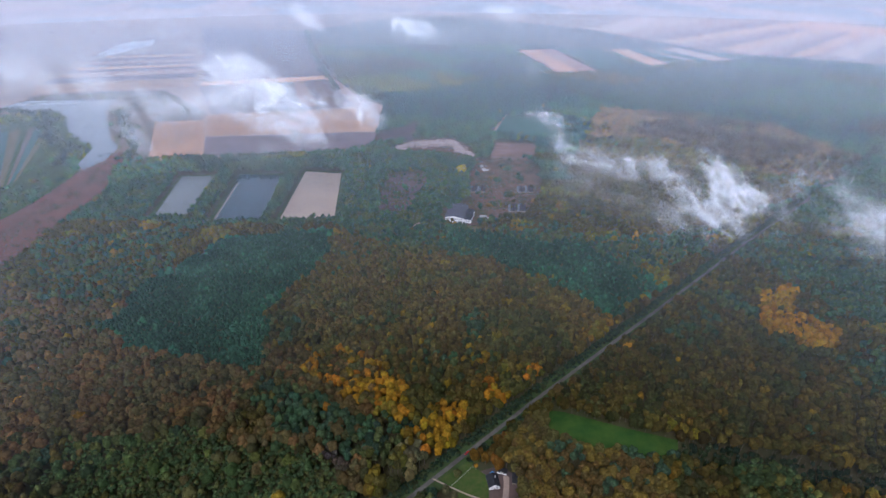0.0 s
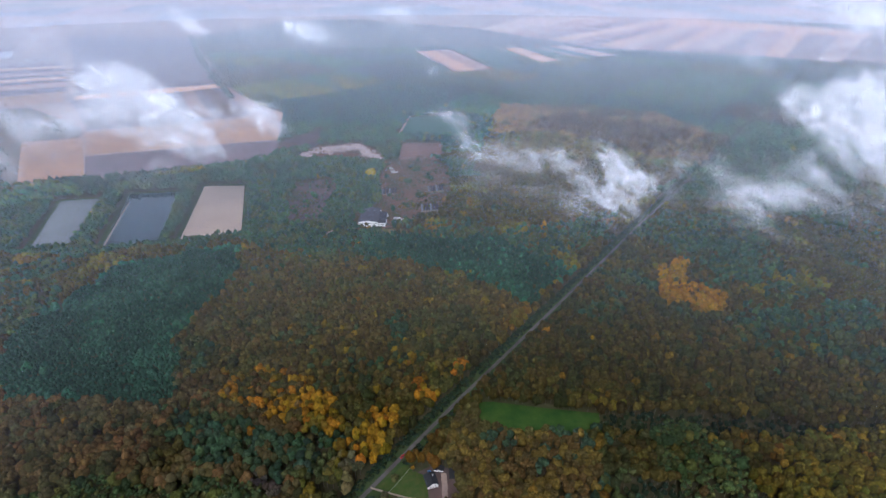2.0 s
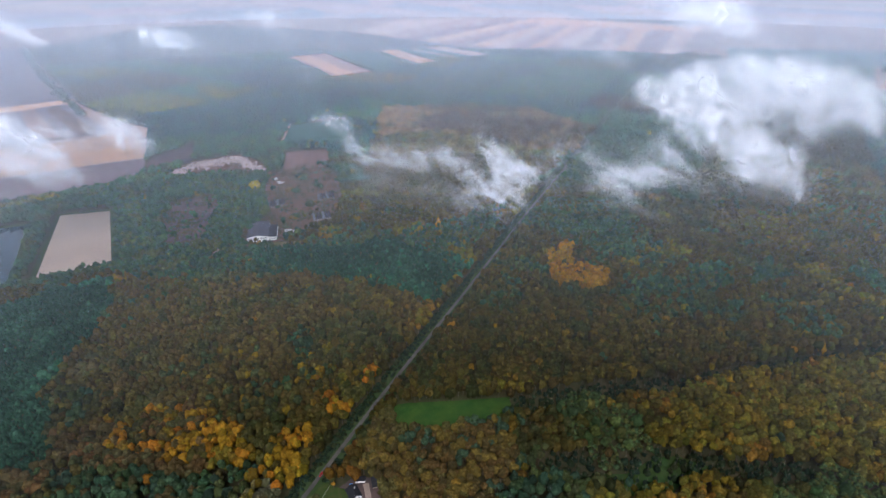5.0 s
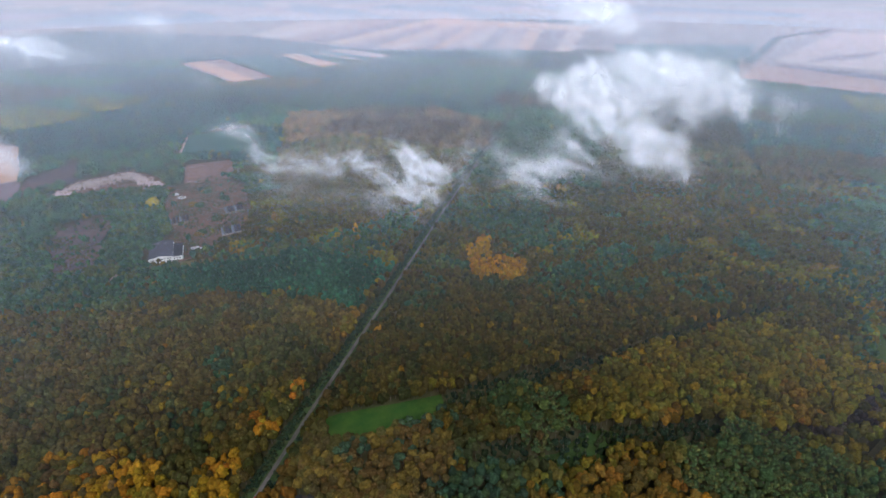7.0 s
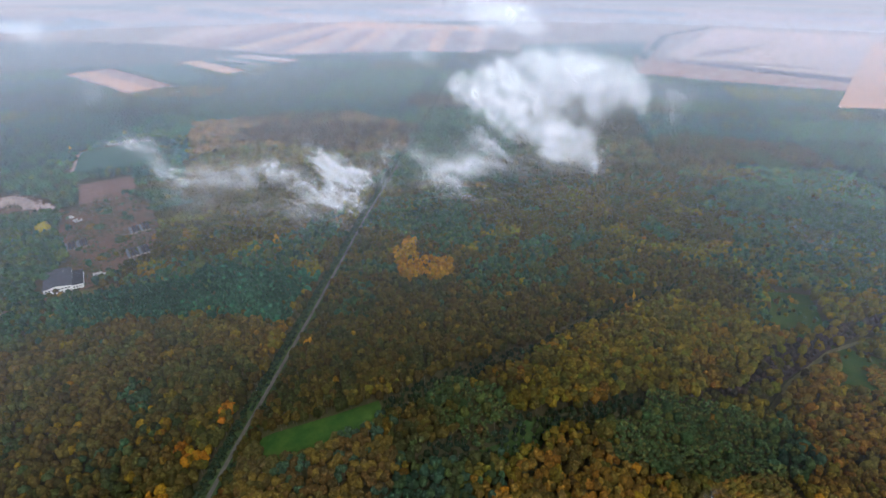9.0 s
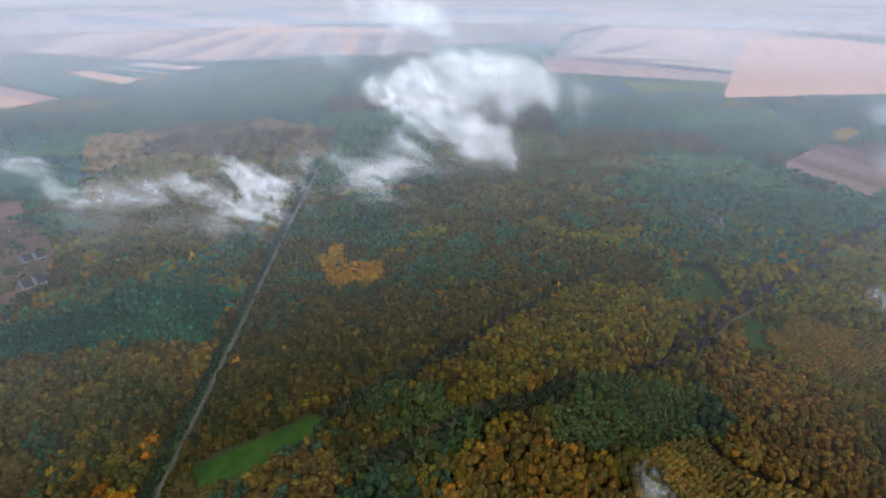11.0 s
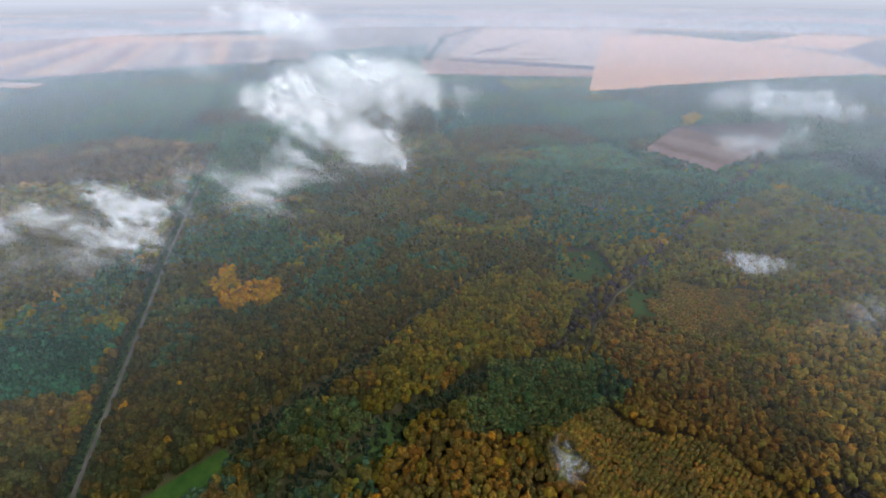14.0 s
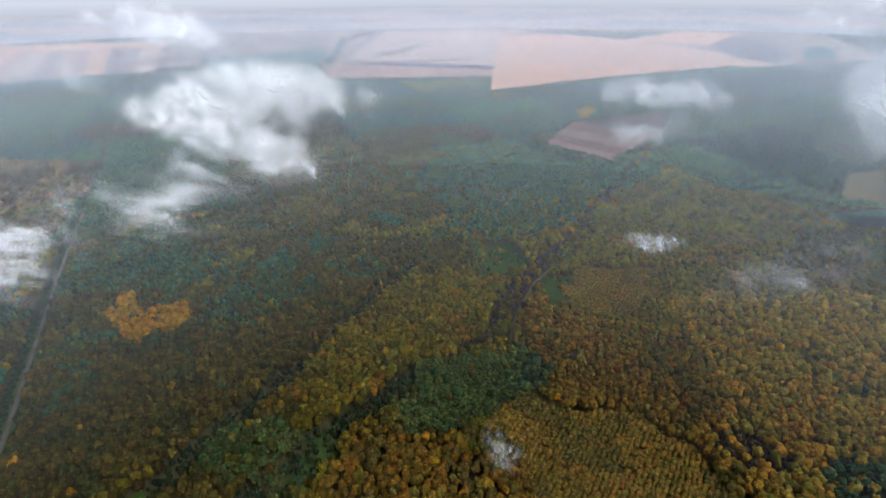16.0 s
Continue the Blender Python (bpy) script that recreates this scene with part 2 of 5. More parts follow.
# long strips side by side: each furrow between two neighbours runs from the wood's edge out to the plain
FURROWS = [((938, 3613), (1525, 4407)), ((1102, 3117), (2484, 4234)), ((1251, 2872), (2379, 3721)), ((1339, 2658), (2629, 3773)), ((1433, 2476), (2632, 3621)),
           ((1552, 2423), (2549, 3421)), ((1746, 2466), (2592, 3248)), ((1871, 2278), (2640, 3077)), ((1940, 2083), (2819, 2905)), ((2042, 1895), (2963, 2646))]
STRIP_SOILS = [PALE, PINK, DUSK, TAN, PINK, DUSK, TAN, PALE, PINK, DUSK, TAN, PINK, PALE, DUSK, PINK, TAN, DUSK, PALE]
for i, ((a0, a1), (b0, b1)) in enumerate(zip(FURROWS, FURROWS[1:])):
    for half in (0, 1):
        u, v = (0.0, 0.58) if half == 0 else (0.58, 1.0)
        ends = [tuple(np.array(p) * (1 - w) + np.array(q) * w) for p, q, w in ((a0, b0, u), (a0, b0, v), (a1, b1, v), (a1, b1, u))]
        field("field", STRIP_SOILS[2 * i + half], ends, "long pinkish stubble strip of the plain", z=0.7 + 0.1 * half)
field("field", TAN, [(2215, 3743), (2660, 4090), (2900, 3930), (2799, 3900), (2615, 3636)], "far pink stubble field of the plain", z=1.0)
field("field", CROP, [(2842, 3960), (3480, 3420), (3990, 2800), (3295, 3130), (3172, 3405)], "far blue-green crop field", z=1.0)
field("field", TAN, [(2324, 3637), (2764, 3881), (3095, 3323), (3196, 2798), (2963, 2646), (2592, 3248)], "long tan stubble strip of the plain", z=0.9)
field("field", CROP, [(2495, 2009), (3157, 1565), (2571, 1288), (1974, 1546)], "dark blue-green crop field at the forest edge", z=1.0)
field("field", PALE, [(2642, 1203), (4300, 1613), (4700, 173), (4650, 344), (4294, 610), (2561, 412)], "very large pale stubble field", z=0.9)
field("field", PINK, [(2060, 1042), (2431, 1176), (2527, 392), (2173, 347)], "dull pink ploughed field along the wood", z=1.0)
field("field", SLATE, [(2474, 1166), (2548, 894), (2543, 409), (2420, 390), (2440, 900)], "narrow dark soil strip", z=1.2)
field("field", DUSK, [(2652, 1086), (2970, 1131), (3172, 1068), (3815, 1024), (3264, 1014), (2980, 998)], "dull mauve wedge of ploughed soil", z=1.25)
field("field", DUSK, [(2490, 1163), (2655, 930), (2731, 671), (2748, 467), (2661, 652), (2583, 902)], "narrow dull strip between stubble fields", z=1.2)
field("field", TAN, [(1878, 315), (4051, 616), (4270, 134), (3898, -255), (3653, -512), (3136, -783), (2830, -860), (2308, -172)], "very large warm tan stubble field", z=1.1)
field("field", CROP, [(4570, 560), (4680, 348), (4650, -677), (4600, -724), (3979, -259), (4270, 134)], "far blue-green crop field", z=1.2)
field("field", TAN, [(3898, -255), (4600, -640), (4561, -1146), (3694, -747)], "tan stubble field far out on the plain", z=1.2)
field("field", SLATE, [(3694, -747), (4464, -1080), (3320, -1104), (2897, -903), (3016, -756)], "dark ploughed field far out on the plain", z=1.3)
field("field", CROP, [(3690, -1270), (3622, -1400), (3060, -1214), (3007, -1046)], "dark square wood plot on the plain", z=1.3)
strips("field", [DULL, PLOT, DULL, DULL, PLOT, PLOT], [(1234, 70), (1500, 8), (1395, -221), (1125, -81)], 6, "brown ploughed strip in a forest clearing", z=0.9)
field("field", DARKSOIL, [(1500, 8), (1670, -269), (1395, -221)], "dark fallow end of a forest clearing")
field("glade", GLADE, [(1230, 388), (1302, 324), (1219, 203), (1154, 273)], "green grassy glade in the forest", cat="glade", clear=0.22)
field("clearing", OLIVE, [(704, -261), (830, -363), (842, -460), (705, -397), (666, -298)], "brown overgrown clearing in the forest", cat="clearing", clear=0.6)
field("glade", GLADE, [(928, -446), (933, -520), (859, -488), (851, -425)], "green grassy glade in the forest", cat="glade", clear=0.22)
field("glade", GLADE, [(842, -460), (848, -483), (663, -404), (688, -390)], "narrow green grassy glade", cat="glade", clear=0.22)
field("field", OLIVE, [(1155, -539), (1215, -641), (975, -538), (984, -466)], "olive grass field in the forest")
field("field", OLIVE, [(623, 1262), (717, 1276), (773, 1249), (831, 1222), (748, 1211), (673, 1231)], "narrow pale grass strip on a forest crest")
field("meadow", GRASS, [(87, 305), (94, 333), (109, 330), (161, 311), (198, 299), (191, 279), (176, 277), (133, 286), (111, 287)], "bright green mown meadow beside the road", cat="meadow")
CREEK_LINE = [(1245, -174), (1004, -99), (875, -55), (783, -27), (704, -4), (628, 31), (571, 44), (520, 60), (481, 63), (446, 76), (410, 99), (390, 124)]
CREEK_WIDE = [7, 6, 6, 7, 7, 10, 13, 15, 11, 8, 6, 4]
field("creek_bed", CREEK, [(x, y + w) for (x, y), w in zip(CREEK_LINE, CREEK_WIDE)] + [(x, y - w) for (x, y), w in reversed(list(zip(CREEK_LINE, CREEK_WIDE)))],
      "dark brown marshy bed of a creek", cat="creek", clear=False)
field("glade", GLADE, [(667, 115), (695, 76), (631, 44), (573, 56), (587, 92)], "green grassy glade by the creek", cat="glade", clear=0.22)
field("glade", GLADE, [(601, 33), (614, -18), (540, -31), (523, 5)], "dark green glade by the creek", cat="glade", clear=0.22)

field("glade", GLADE, [(217, 200), (241, 189), (270, 192), (291, 186), (312, 160), (277, 166), (249, 158), (225, 166)], "dark green grassy strip along a hollow", cat="glade", clear=0.45)
field("field", CROP, [(926, -436), (975, -538), (848, -483), (857, -451), (883, -405)], "dark green field in the forest")
field("glade", GLADE, [(1352, -535), (1430, -617), (1266, -607), (1226, -554)], "green grassy glade in the far forest", cat="glade", clear=0.2)
field("grassland", ROUGH, [(-930, 1400), (-640, 1400), (-600, 1020), (-690, 985), (-720, 1100), (-790, 1175)], "brownish rough grass between river and fields", z=0.5, cat="grassland", clear=0.06)
field("grassland", ROUGH, [(-900, 1700), (-640, 1398), (-930, 1410), (-1000, 1570), (-1250, 1550), (-1283, 1620), (-1094, 1700)], "brownish rough grass by the river", z=0.5, cat="grassland", clear=0.08)
field("grassland", GLADE, [(-2000, 1150), (-1076, 1430), (-997, 1351), (-891, 1195), (-775, 1099), (-740, 988), (-700, 940), (-671, 690), (-600, 560), (-1500, 400)], "dark green wooded bank beyond the river", z=0.45, cat="grassland", clear=0.5)

field("field", DARKSOIL, [(-150, 1215), (-60, 1290), (-70, 1150), (-165, 1130)], "dull brown fallow field beside the wood")
field("grass_strip", OLIVE, [(25, 713), (75, 698), (78, 674), (40, 682), (16, 701)], "yellowish grass strip beside the farm building", cat="grass")
OPEN.append(np.array([(-3, 722), (-3, 757), (58, 735), (54, 706), (36, 700), (0, 708)], float))     # forecourt of the farm building
for bank in ([(-508, 930), (-428, 930), (-404, 730), (-470, 722)], [(-400, 942), (-303, 936), (-280, 712), (-370, 708)], [(-277, 956), (-190, 945), (-166, 722), (-266, 710)]):
    field("pond_bank", VERGE, bank, "low grassy bank round a fish pond", z=0.4, cat="bank")

field("field", SLATE, [(-299, 1213), (-159, 1222), (-161, 1090), (-274, 1067)], "dull mauve ploughed field behind the ponds", z=0.75)
strips("field", [SLATE, DUSK, SLATE, PLOT], [(-556, 1826), (-391, 1908), (-212, 1502), (-459, 1475)], 6, "narrow dark soil strip beside the wood", z=0.8)

# water
field("fish_pond", WATER_GREY, [(-499, 921), (-434, 921), (-411, 752), (-464, 742)], "grey rectangular fish pond", cat="pond")
field("fish_pond", WATER_BLUE, [(-392, 933), (-310, 927), (-288, 731), (-362, 727)], "dark blue rectangular fish pond", cat="pond")
field("fish_pond", WATER_MUD, [(-269, 948), (-197, 936), (-174, 741), (-259, 729)], "muddy beige rectangular fish pond", cat="pond")
field("river", WATER_RIVER, [(-1258, 1462), (-1254, 1546), (-997, 1568), (-927, 1411), (-778, 1172), (-719, 1099), (-700, 1012), (-710, 955), (-740, 988),
      (-775, 1099), (-891, 1195), (-997, 1351), (-1076, 1430)], "pale grey bend of a river", z=1.0, cat="river")
field("lake", WATER_RIVER, [(-1575, 2431), (-1683, 2858), (-1603, 3076), (-1498, 2813), (-1515, 2482)], "pale distant lake", z=1.2, cat="lake")

YOUNG = soil_material("dry_grass_between_rows", (0.075, 0.050, 0.018), (0.055, 0.045, 0.016), patch=0.08)
field("plantation_ground", YOUNG, [(325, 45), (392, -22), (392, -185), (300, -205), (205, -165), (185, 45)], "dry grass between young planted trees", z=0.35, cat="ground", clear=False)
field("plantation_ground", YOUNG, [(580, -10), (650, -83), (650, -155), (512, -126), (508, -16)], "dry grass between young planted trees", z=0.35, cat="ground", clear=False)

# road through the forest
ROAD = [(-150, 140), (-25, 246), (84, 344), (232, 471), (444, 656), (803, 955), (1238, 1318), (1990, 1935), (3000, 2770)]


def ribbon(name, line, width, z, material, label, cat):
    bm = bmesh.new()
    pts = [Vector((x, y, z)) for x, y in line]
    rows = []
    for i, p in enumerate(pts):
        d = (pts[min(i + 1, len(pts) - 1)] - pts[max(i - 1, 0)]).normalized()
        s = Vector((-d.y, d.x, 0)) * width / 2
        rows.append((bm.verts.new(p + s), bm.verts.new(p - s), bm.verts.new(p + s - Vector((0, 0, z + 0.3))), bm.verts.new(p - s - Vector((0, 0, z + 0.3)))))
    for a, b in zip(rows, rows[1:]):
        bm.faces.new((a[1], b[1], b[0], a[0]))
        bm.faces.new((a[0], b[0], b[2], a[2]))
        bm.faces.new((b[1], a[1], a[3], b[3]))
    return tagged(part(name, bm, material), label, cat, kind="structure")


ribbon("road_verge", ROAD, 21, 0.5, VERGE, "grassy verge along the forest road", "verge")
ribbon("road", ROAD, 3.5, 0.75, ASPHALT, "straight grey asphalt forest road", "road")
ribbon("forest_track", [(645, 5), (584, 30), (501, 44), (445, 44)], 4, 0.9, OLIVE, "overgrown track beside the creek", "track")
ribbon("farm_track", [(-13, 747), (-27, 733), (-40, 714), (-50, 693)], 5, 0.9, GRAVEL, "pale dirt track beside the farm building", "track")
ribbon("farm_track", [(166, 1373), (126, 1232), (118, 1150)], 6, 0.9, GRAVEL, "pale dirt track beside a crop field", "track")

# ---- forest ----
rng = np.random.default_rng(7)
P = {
    "oak": [(0.090, 0.066, 0.017), (0.080, 0.066, 0.017), (0.076, 0.053, 0.017), (0.098, 0.074, 0.018), (0.060, 0.060, 0.020)],
    "brown": [(0.090, 0.064, 0.020), (0.078, 0.058, 0.019), (0.096, 0.072, 0.020), (0.066, 0.064, 0.022)],
    "green": [(0.040, 0.070, 0.036), (0.048, 0.074, 0.030), (0.034, 0.060, 0.036), (0.062, 0.072, 0.026)],
    "conifer": [(0.034, 0.092, 0.050), (0.042, 0.104, 0.054), (0.030, 0.078, 0.044)],
    "gold": [(0.240, 0.128, 0.012), (0.200, 0.122, 0.013), (0.250, 0.108, 0.012), (0.140, 0.090, 0.015), (0.098, 0.075, 0.018), (0.070, 0.066, 0.020)],
    "yellow": [(0.245, 0.118, 0.011), (0.215, 0.108, 0.011), (0.200, 0.112, 0.014)],
    "rust": [(0.094, 0.064, 0.026), (0.080, 0.062, 0.024), (0.070, 0.062, 0.026), (0.110, 0.064, 0.024)],
    "amber": [(0.146, 0.084, 0.018), (0.128, 0.082, 0.019), (0.156, 0.080, 0.017), (0.104, 0.076, 0.021)],
    "honey": [(0.128, 0.092, 0.016), (0.118, 0.090, 0.016), (0.104, 0.088, 0.017), (0.134, 0.088, 0.015), (0.092, 0.084, 0.019), (0.088, 0.070, 0.018)],
    "copper": [(0.092, 0.052, 0.014), (0.080, 0.054, 0.015), (0.110, 0.050, 0.012), (0.062, 0.056, 0.016), (0.115, 0.076, 0.013)],
    "mixed": [(0.086, 0.062, 0.018), (0.070, 0.062, 0.019), (0.050, 0.062, 0.026), (0.100, 0.074, 0.018), (0.170, 0.105, 0.014), (0.078, 0.055, 0.018)],
    "pale": [(0.115, 0.100, 0.050), (0.095, 0.090, 0.045), (0.130, 0.105, 0.045)],
    "thicket": [(0.050, 0.076, 0.025), (0.062, 0.079, 0.023), (0.082, 0.080, 0.021), (0.044, 0.069, 0.026)],
    "spruce": [(0.020, 0.042, 0.034), (0.024, 0.048, 0.037), (0.018, 0.036, 0.030)],
    "tawny": [(0.172, 0.108, 0.021), (0.150, 0.104, 0.022), (0.132, 0.098, 0.024), (0.188, 0.104, 0.021)],
    "russet": [(0.175, 0.105, 0.050), (0.150, 0.098, 0.046), (0.135, 0.100, 0.050)],
    "bare": [(0.056, 0.040, 0.036), (0.046, 0.037, 0.035), (0.066, 0.050, 0.036)],
}
# stands of one kind of tree: palette, corners, share of the palette
STANDS = [
    ("green", [(439, 421), (487, 364), (458, 316), (423, 310), (380, 347), (391, 395)], 0.55),
    ("green", [(290, 482), (310, 454), (254, 400), (241, 424)], 0.60),
    ("green", [(510, 636), (561, 542), (531, 409), (474, 389), (458, 486), (440, 557)], 0.55),
    ("green", [(543, 321), (605, 281), (569, 216), (516, 244)], 0.40),
    ("green", [(-646, 934), (-561, 983), (-209, 983), (-100, 1036), (18, 1000), (5, 698), (-71, 684), (-156, 688), (-243, 694), (-347, 698), (-513, 718)], 0.97),
    ("green", [(-185, 1138), (22, 1231), (125, 1159), (96, 966), (17, 933), (-91, 933)], 0.95),
    ("green", [(449, 42), (445, 18), (404, 0), (368, 13), (371, 32), (415, 26)], 0.85),
    ("green", [(511, 388), (516, 307), (474, 278), (449, 326), (470, 378)], 0.75),
    ("thicket", [(367, 135), (399, 96), (423, 65), (432, 31), (399, 8), (380, 3), (354, 32), (320, 57), (294, 81), (305, 114), (327, 138)], 0.9),
    ("thicket", [(273, 272), (285, 223), (262, 200), (235, 205), (217, 233), (227, 267)], 0.75),
    ("honey", [(356, 251), (420, 231), (527, 202), (594, 112), (529, 78), (459, 72), (412, 99), (378, 126), (334, 140), (308, 168), (289, 203), (311, 232)], 0.97),
    ("oak", [(632, 328), (677, 137), (602, 113), (533, 204), (435, 238), (353, 262), (284, 280), (234, 298), (195, 317), (155, 379), (213, 454), (292, 510), (328, 477), (391, 392), (442, 329)], 0.88),
    ("amber", [(264, 154), (307, 131), (300, 92), (287, 60), (265, 20), (239, -8), (198, 155), (230, 158)], 0.85),
    ("amber", [(492, 29), (519, -11), (502, -104), (473, -151), (410, -169), (345, -146), (359, -104), (366, -48), (378, -7), (431, 19)], 0.6),
    ("copper", [(30, 284), (55, 302), (79, 279), (103, 281), (143, 279), (177, 273), (171, 238), (163, 217), (65, 217), (60, 253)], 0.8),
    ("oak", [(146, 418), (266, 416), (358, 399), (429, 289), (477, 189), (373, 182), (288, 211), (204, 184)], 0.75),
    ("bare", [(x, y + w * 1.5) for (x, y), w in zip(CREEK_LINE, CREEK_WIDE)] + [(x, y - w * 1.2) for (x, y), w in reversed(list(zip(CREEK_LINE, CREEK_WIDE)))], 0.8),
    ("gold", [(231, 151), (270, 149), (293, 108), (292, 73), (281, 38), (250, 32), (222, 147)], 0.08),
    ("rust", [(766, -318), (824, -351), (825, -442), (698, -388), (637, -311), (633, -240)], 0.85),
    ("spruce", [(1184, -315), (1291, -439), (1240, -561), (996, -462), (1004, -308)], 0.5),
    ("yellow", [(1558, 11), (1688, -28), (1611, -53), (1493, -22)], 0.9),
    ("gold", [(1137, -109), (1229, -164), (1172, -171), (1095, -135)], 0.5),
    ("green", [(1012, 259), (1059, 55), (931, -59), (752, -4), (682, 75), (708, 182)], 0.75),
    ("green", [(349, -222), (364, -259), (340, -272), (303, -255), (291, -209)], 0.7),
    ("bare", [(356, -131), (374, -179), (357, -208), (333, -193), (326, -151)], 0.55),
    ("tawny", [(582, -131), (645, -389), (313, -248), (277, -158), (319, -153), (342, -133), (412, -169), (475, -151)], 0.85),
    ("honey", [(625, -17), (865, -76), (1117, -199), (942, -290), (833, -346), (632, -234), (525, -108), (507, -33)], 0.85),
    ("amber", [(405, 49), (496, 11), (497, -39), (441, -95), (398, -120), (343, -68), (375, 2)], 0.8),
    ("honey", [(164, 387), (319, 401), (429, 289), (477, 189), (373, 182), (288, 211), (261, 266), (188, 283)], 0.6),
    ("green", [(-576, 633), (-389, 696), (-355, 571), (-379, 482), (-478, 493)], 0.6),
    ("green", [(-93, 704), (182, 692), (208, 627), (140, 567), (-86, 623)], 0.55),
    ("green", [(-149, 1352), (136, 1282), (107, 932), (39, 773), (-7, 672), (-87, 675)], 0.9),
    ("conifer", [(-316, 653), (-161, 671), (-174, 565), (-202, 477), (-184, 382), (-325, 404), (-363, 456), (-352, 565)], 0.97),
    ("thicket", [(-315, 296), (-213, 299), (-102, 282), (-45, 225), (-296, 225)], 0.85),
    ("green", [(-195, 382), (-115, 344), (-31, 308), (-41, 261), (-146, 311)], 0.8),
    ("bare", [(-108, 290), (-66, 287), (-58, 261), (-93, 261)], 0.9),
    ("yellow", [(379, 512), (424, 525), (408, 477), (419, 435), (396, 406), (360, 417), (346, 445)], 0.95),
    ("gold", [(-51, 345), (18, 328), (17, 283), (-20, 277), (-44, 300)], 0.9),
    ("gold", [(-152, 418), (-115, 423), (-33, 353), (-46, 322), (-119, 364)], 0.7),
    ("gold", [(41, 371), (89, 385), (89, 352), (59, 335), (41, 342)], 0.85),
    ("pale", [(-42, 300), (-19, 303), (-6, 259), (-29, 254)], 0.8),
    ("gold", [(-136, 250), (-105, 250), (-98, 230), (-137, 230)], 0.8),
    ("green", [(37, 476), (55, 461), (37, 416), (19, 440)], 0.7),
    ("green", [(205, 437), (249, 401), (221, 359), (185, 355)], 0.6),
    ("green", [(294, 494), (304, 454), (242, 389), (225, 440)], 0.6),
    ("mixed", [(-122, 462), (10, 462), (58, 383), (28, 335), (-44, 349)], 0.85),
    ("green", [(-198, 960), (-107, 1010), (60, 960), (17, 720), (-121, 672), (-158, 690)], 0.95),
    ("conifer", [(13, 671), (180, 635), (275, 535), (190, 456), (119, 551), (13, 627)], 0.85),
    ("green", [(-680, 1000), (-200, 990), (-160, 720), (-330, 690), (-640, 720)], 0.9),
    ("green", [(-100, 730), (190, 640), (430, 690), (300, 570), (130, 570), (-160, 670)], 0.85),
    ("rust", [(-540, 525), (-442, 500), (-316, 382), (-286, 311), (-368, 255), (-600, 300)], 0.75),
    ("green", [(398, 610), (470, 660), (640, 643), (487, 456), (433, 456), (424, 525)], 0.75),
    ("brown", [(-170, 560), (-150, 660), (20, 640), (190, 470), (95, 385), (-20, 420), (-140, 430)], 0.9),
    ("russet", [(391, 1342), (448, 1442), (591, 1392), (661, 1240), (822, 1266), (855, 1098), (701, 875), (612, 913), (567, 1075), (451, 1153), (344, 1155)], 0.9),
    ("brown", [(397, 1352), (678, 1383), (797, 1267), (866, 1010), (595, 800), (300, 640), (214, 836)], 0.9),
    ("green", [(195, 300), (240, 292), (360, 252), (350, 232), (240, 262), (195, 272)], 0.85),
    ("amber", [(575, -18), (635, -83), (635, -146), (522, -116), (518, -26)], 0.9),
    ("amber", [(317, 26), (370, -19), (420, -60), (400, -190), (302, -260), (200, -200), (220, 25)], 0.85),
    ("brown", [(651, 502), (1000, 800), (1168, 569), (1111, 263), (959, 298), (762, 342), (658, 375)], 0.75),
    ("green", [(640, 240), (760, 140), (620, 40), (520, 120)], 0.45),
    ("spruce", [(-319, 1600), (401, 1729), (417, 1432), (-211, 1328)], 0.75),
    ("spruce", [(724, 1518), (1091, 1294), (939, 1089), (613, 1298)], 0.6),
    ("spruce", [(2022, 46), (2791, -1166), (2257, -1085), (1649, -447)], 0.5),
    ("honey", [(330, 290), (480, 290), (700, 250), (900, 50), (1000, -300), (760, -660), (250, -560), (120, -150), (190, 180)], 0.88),
]


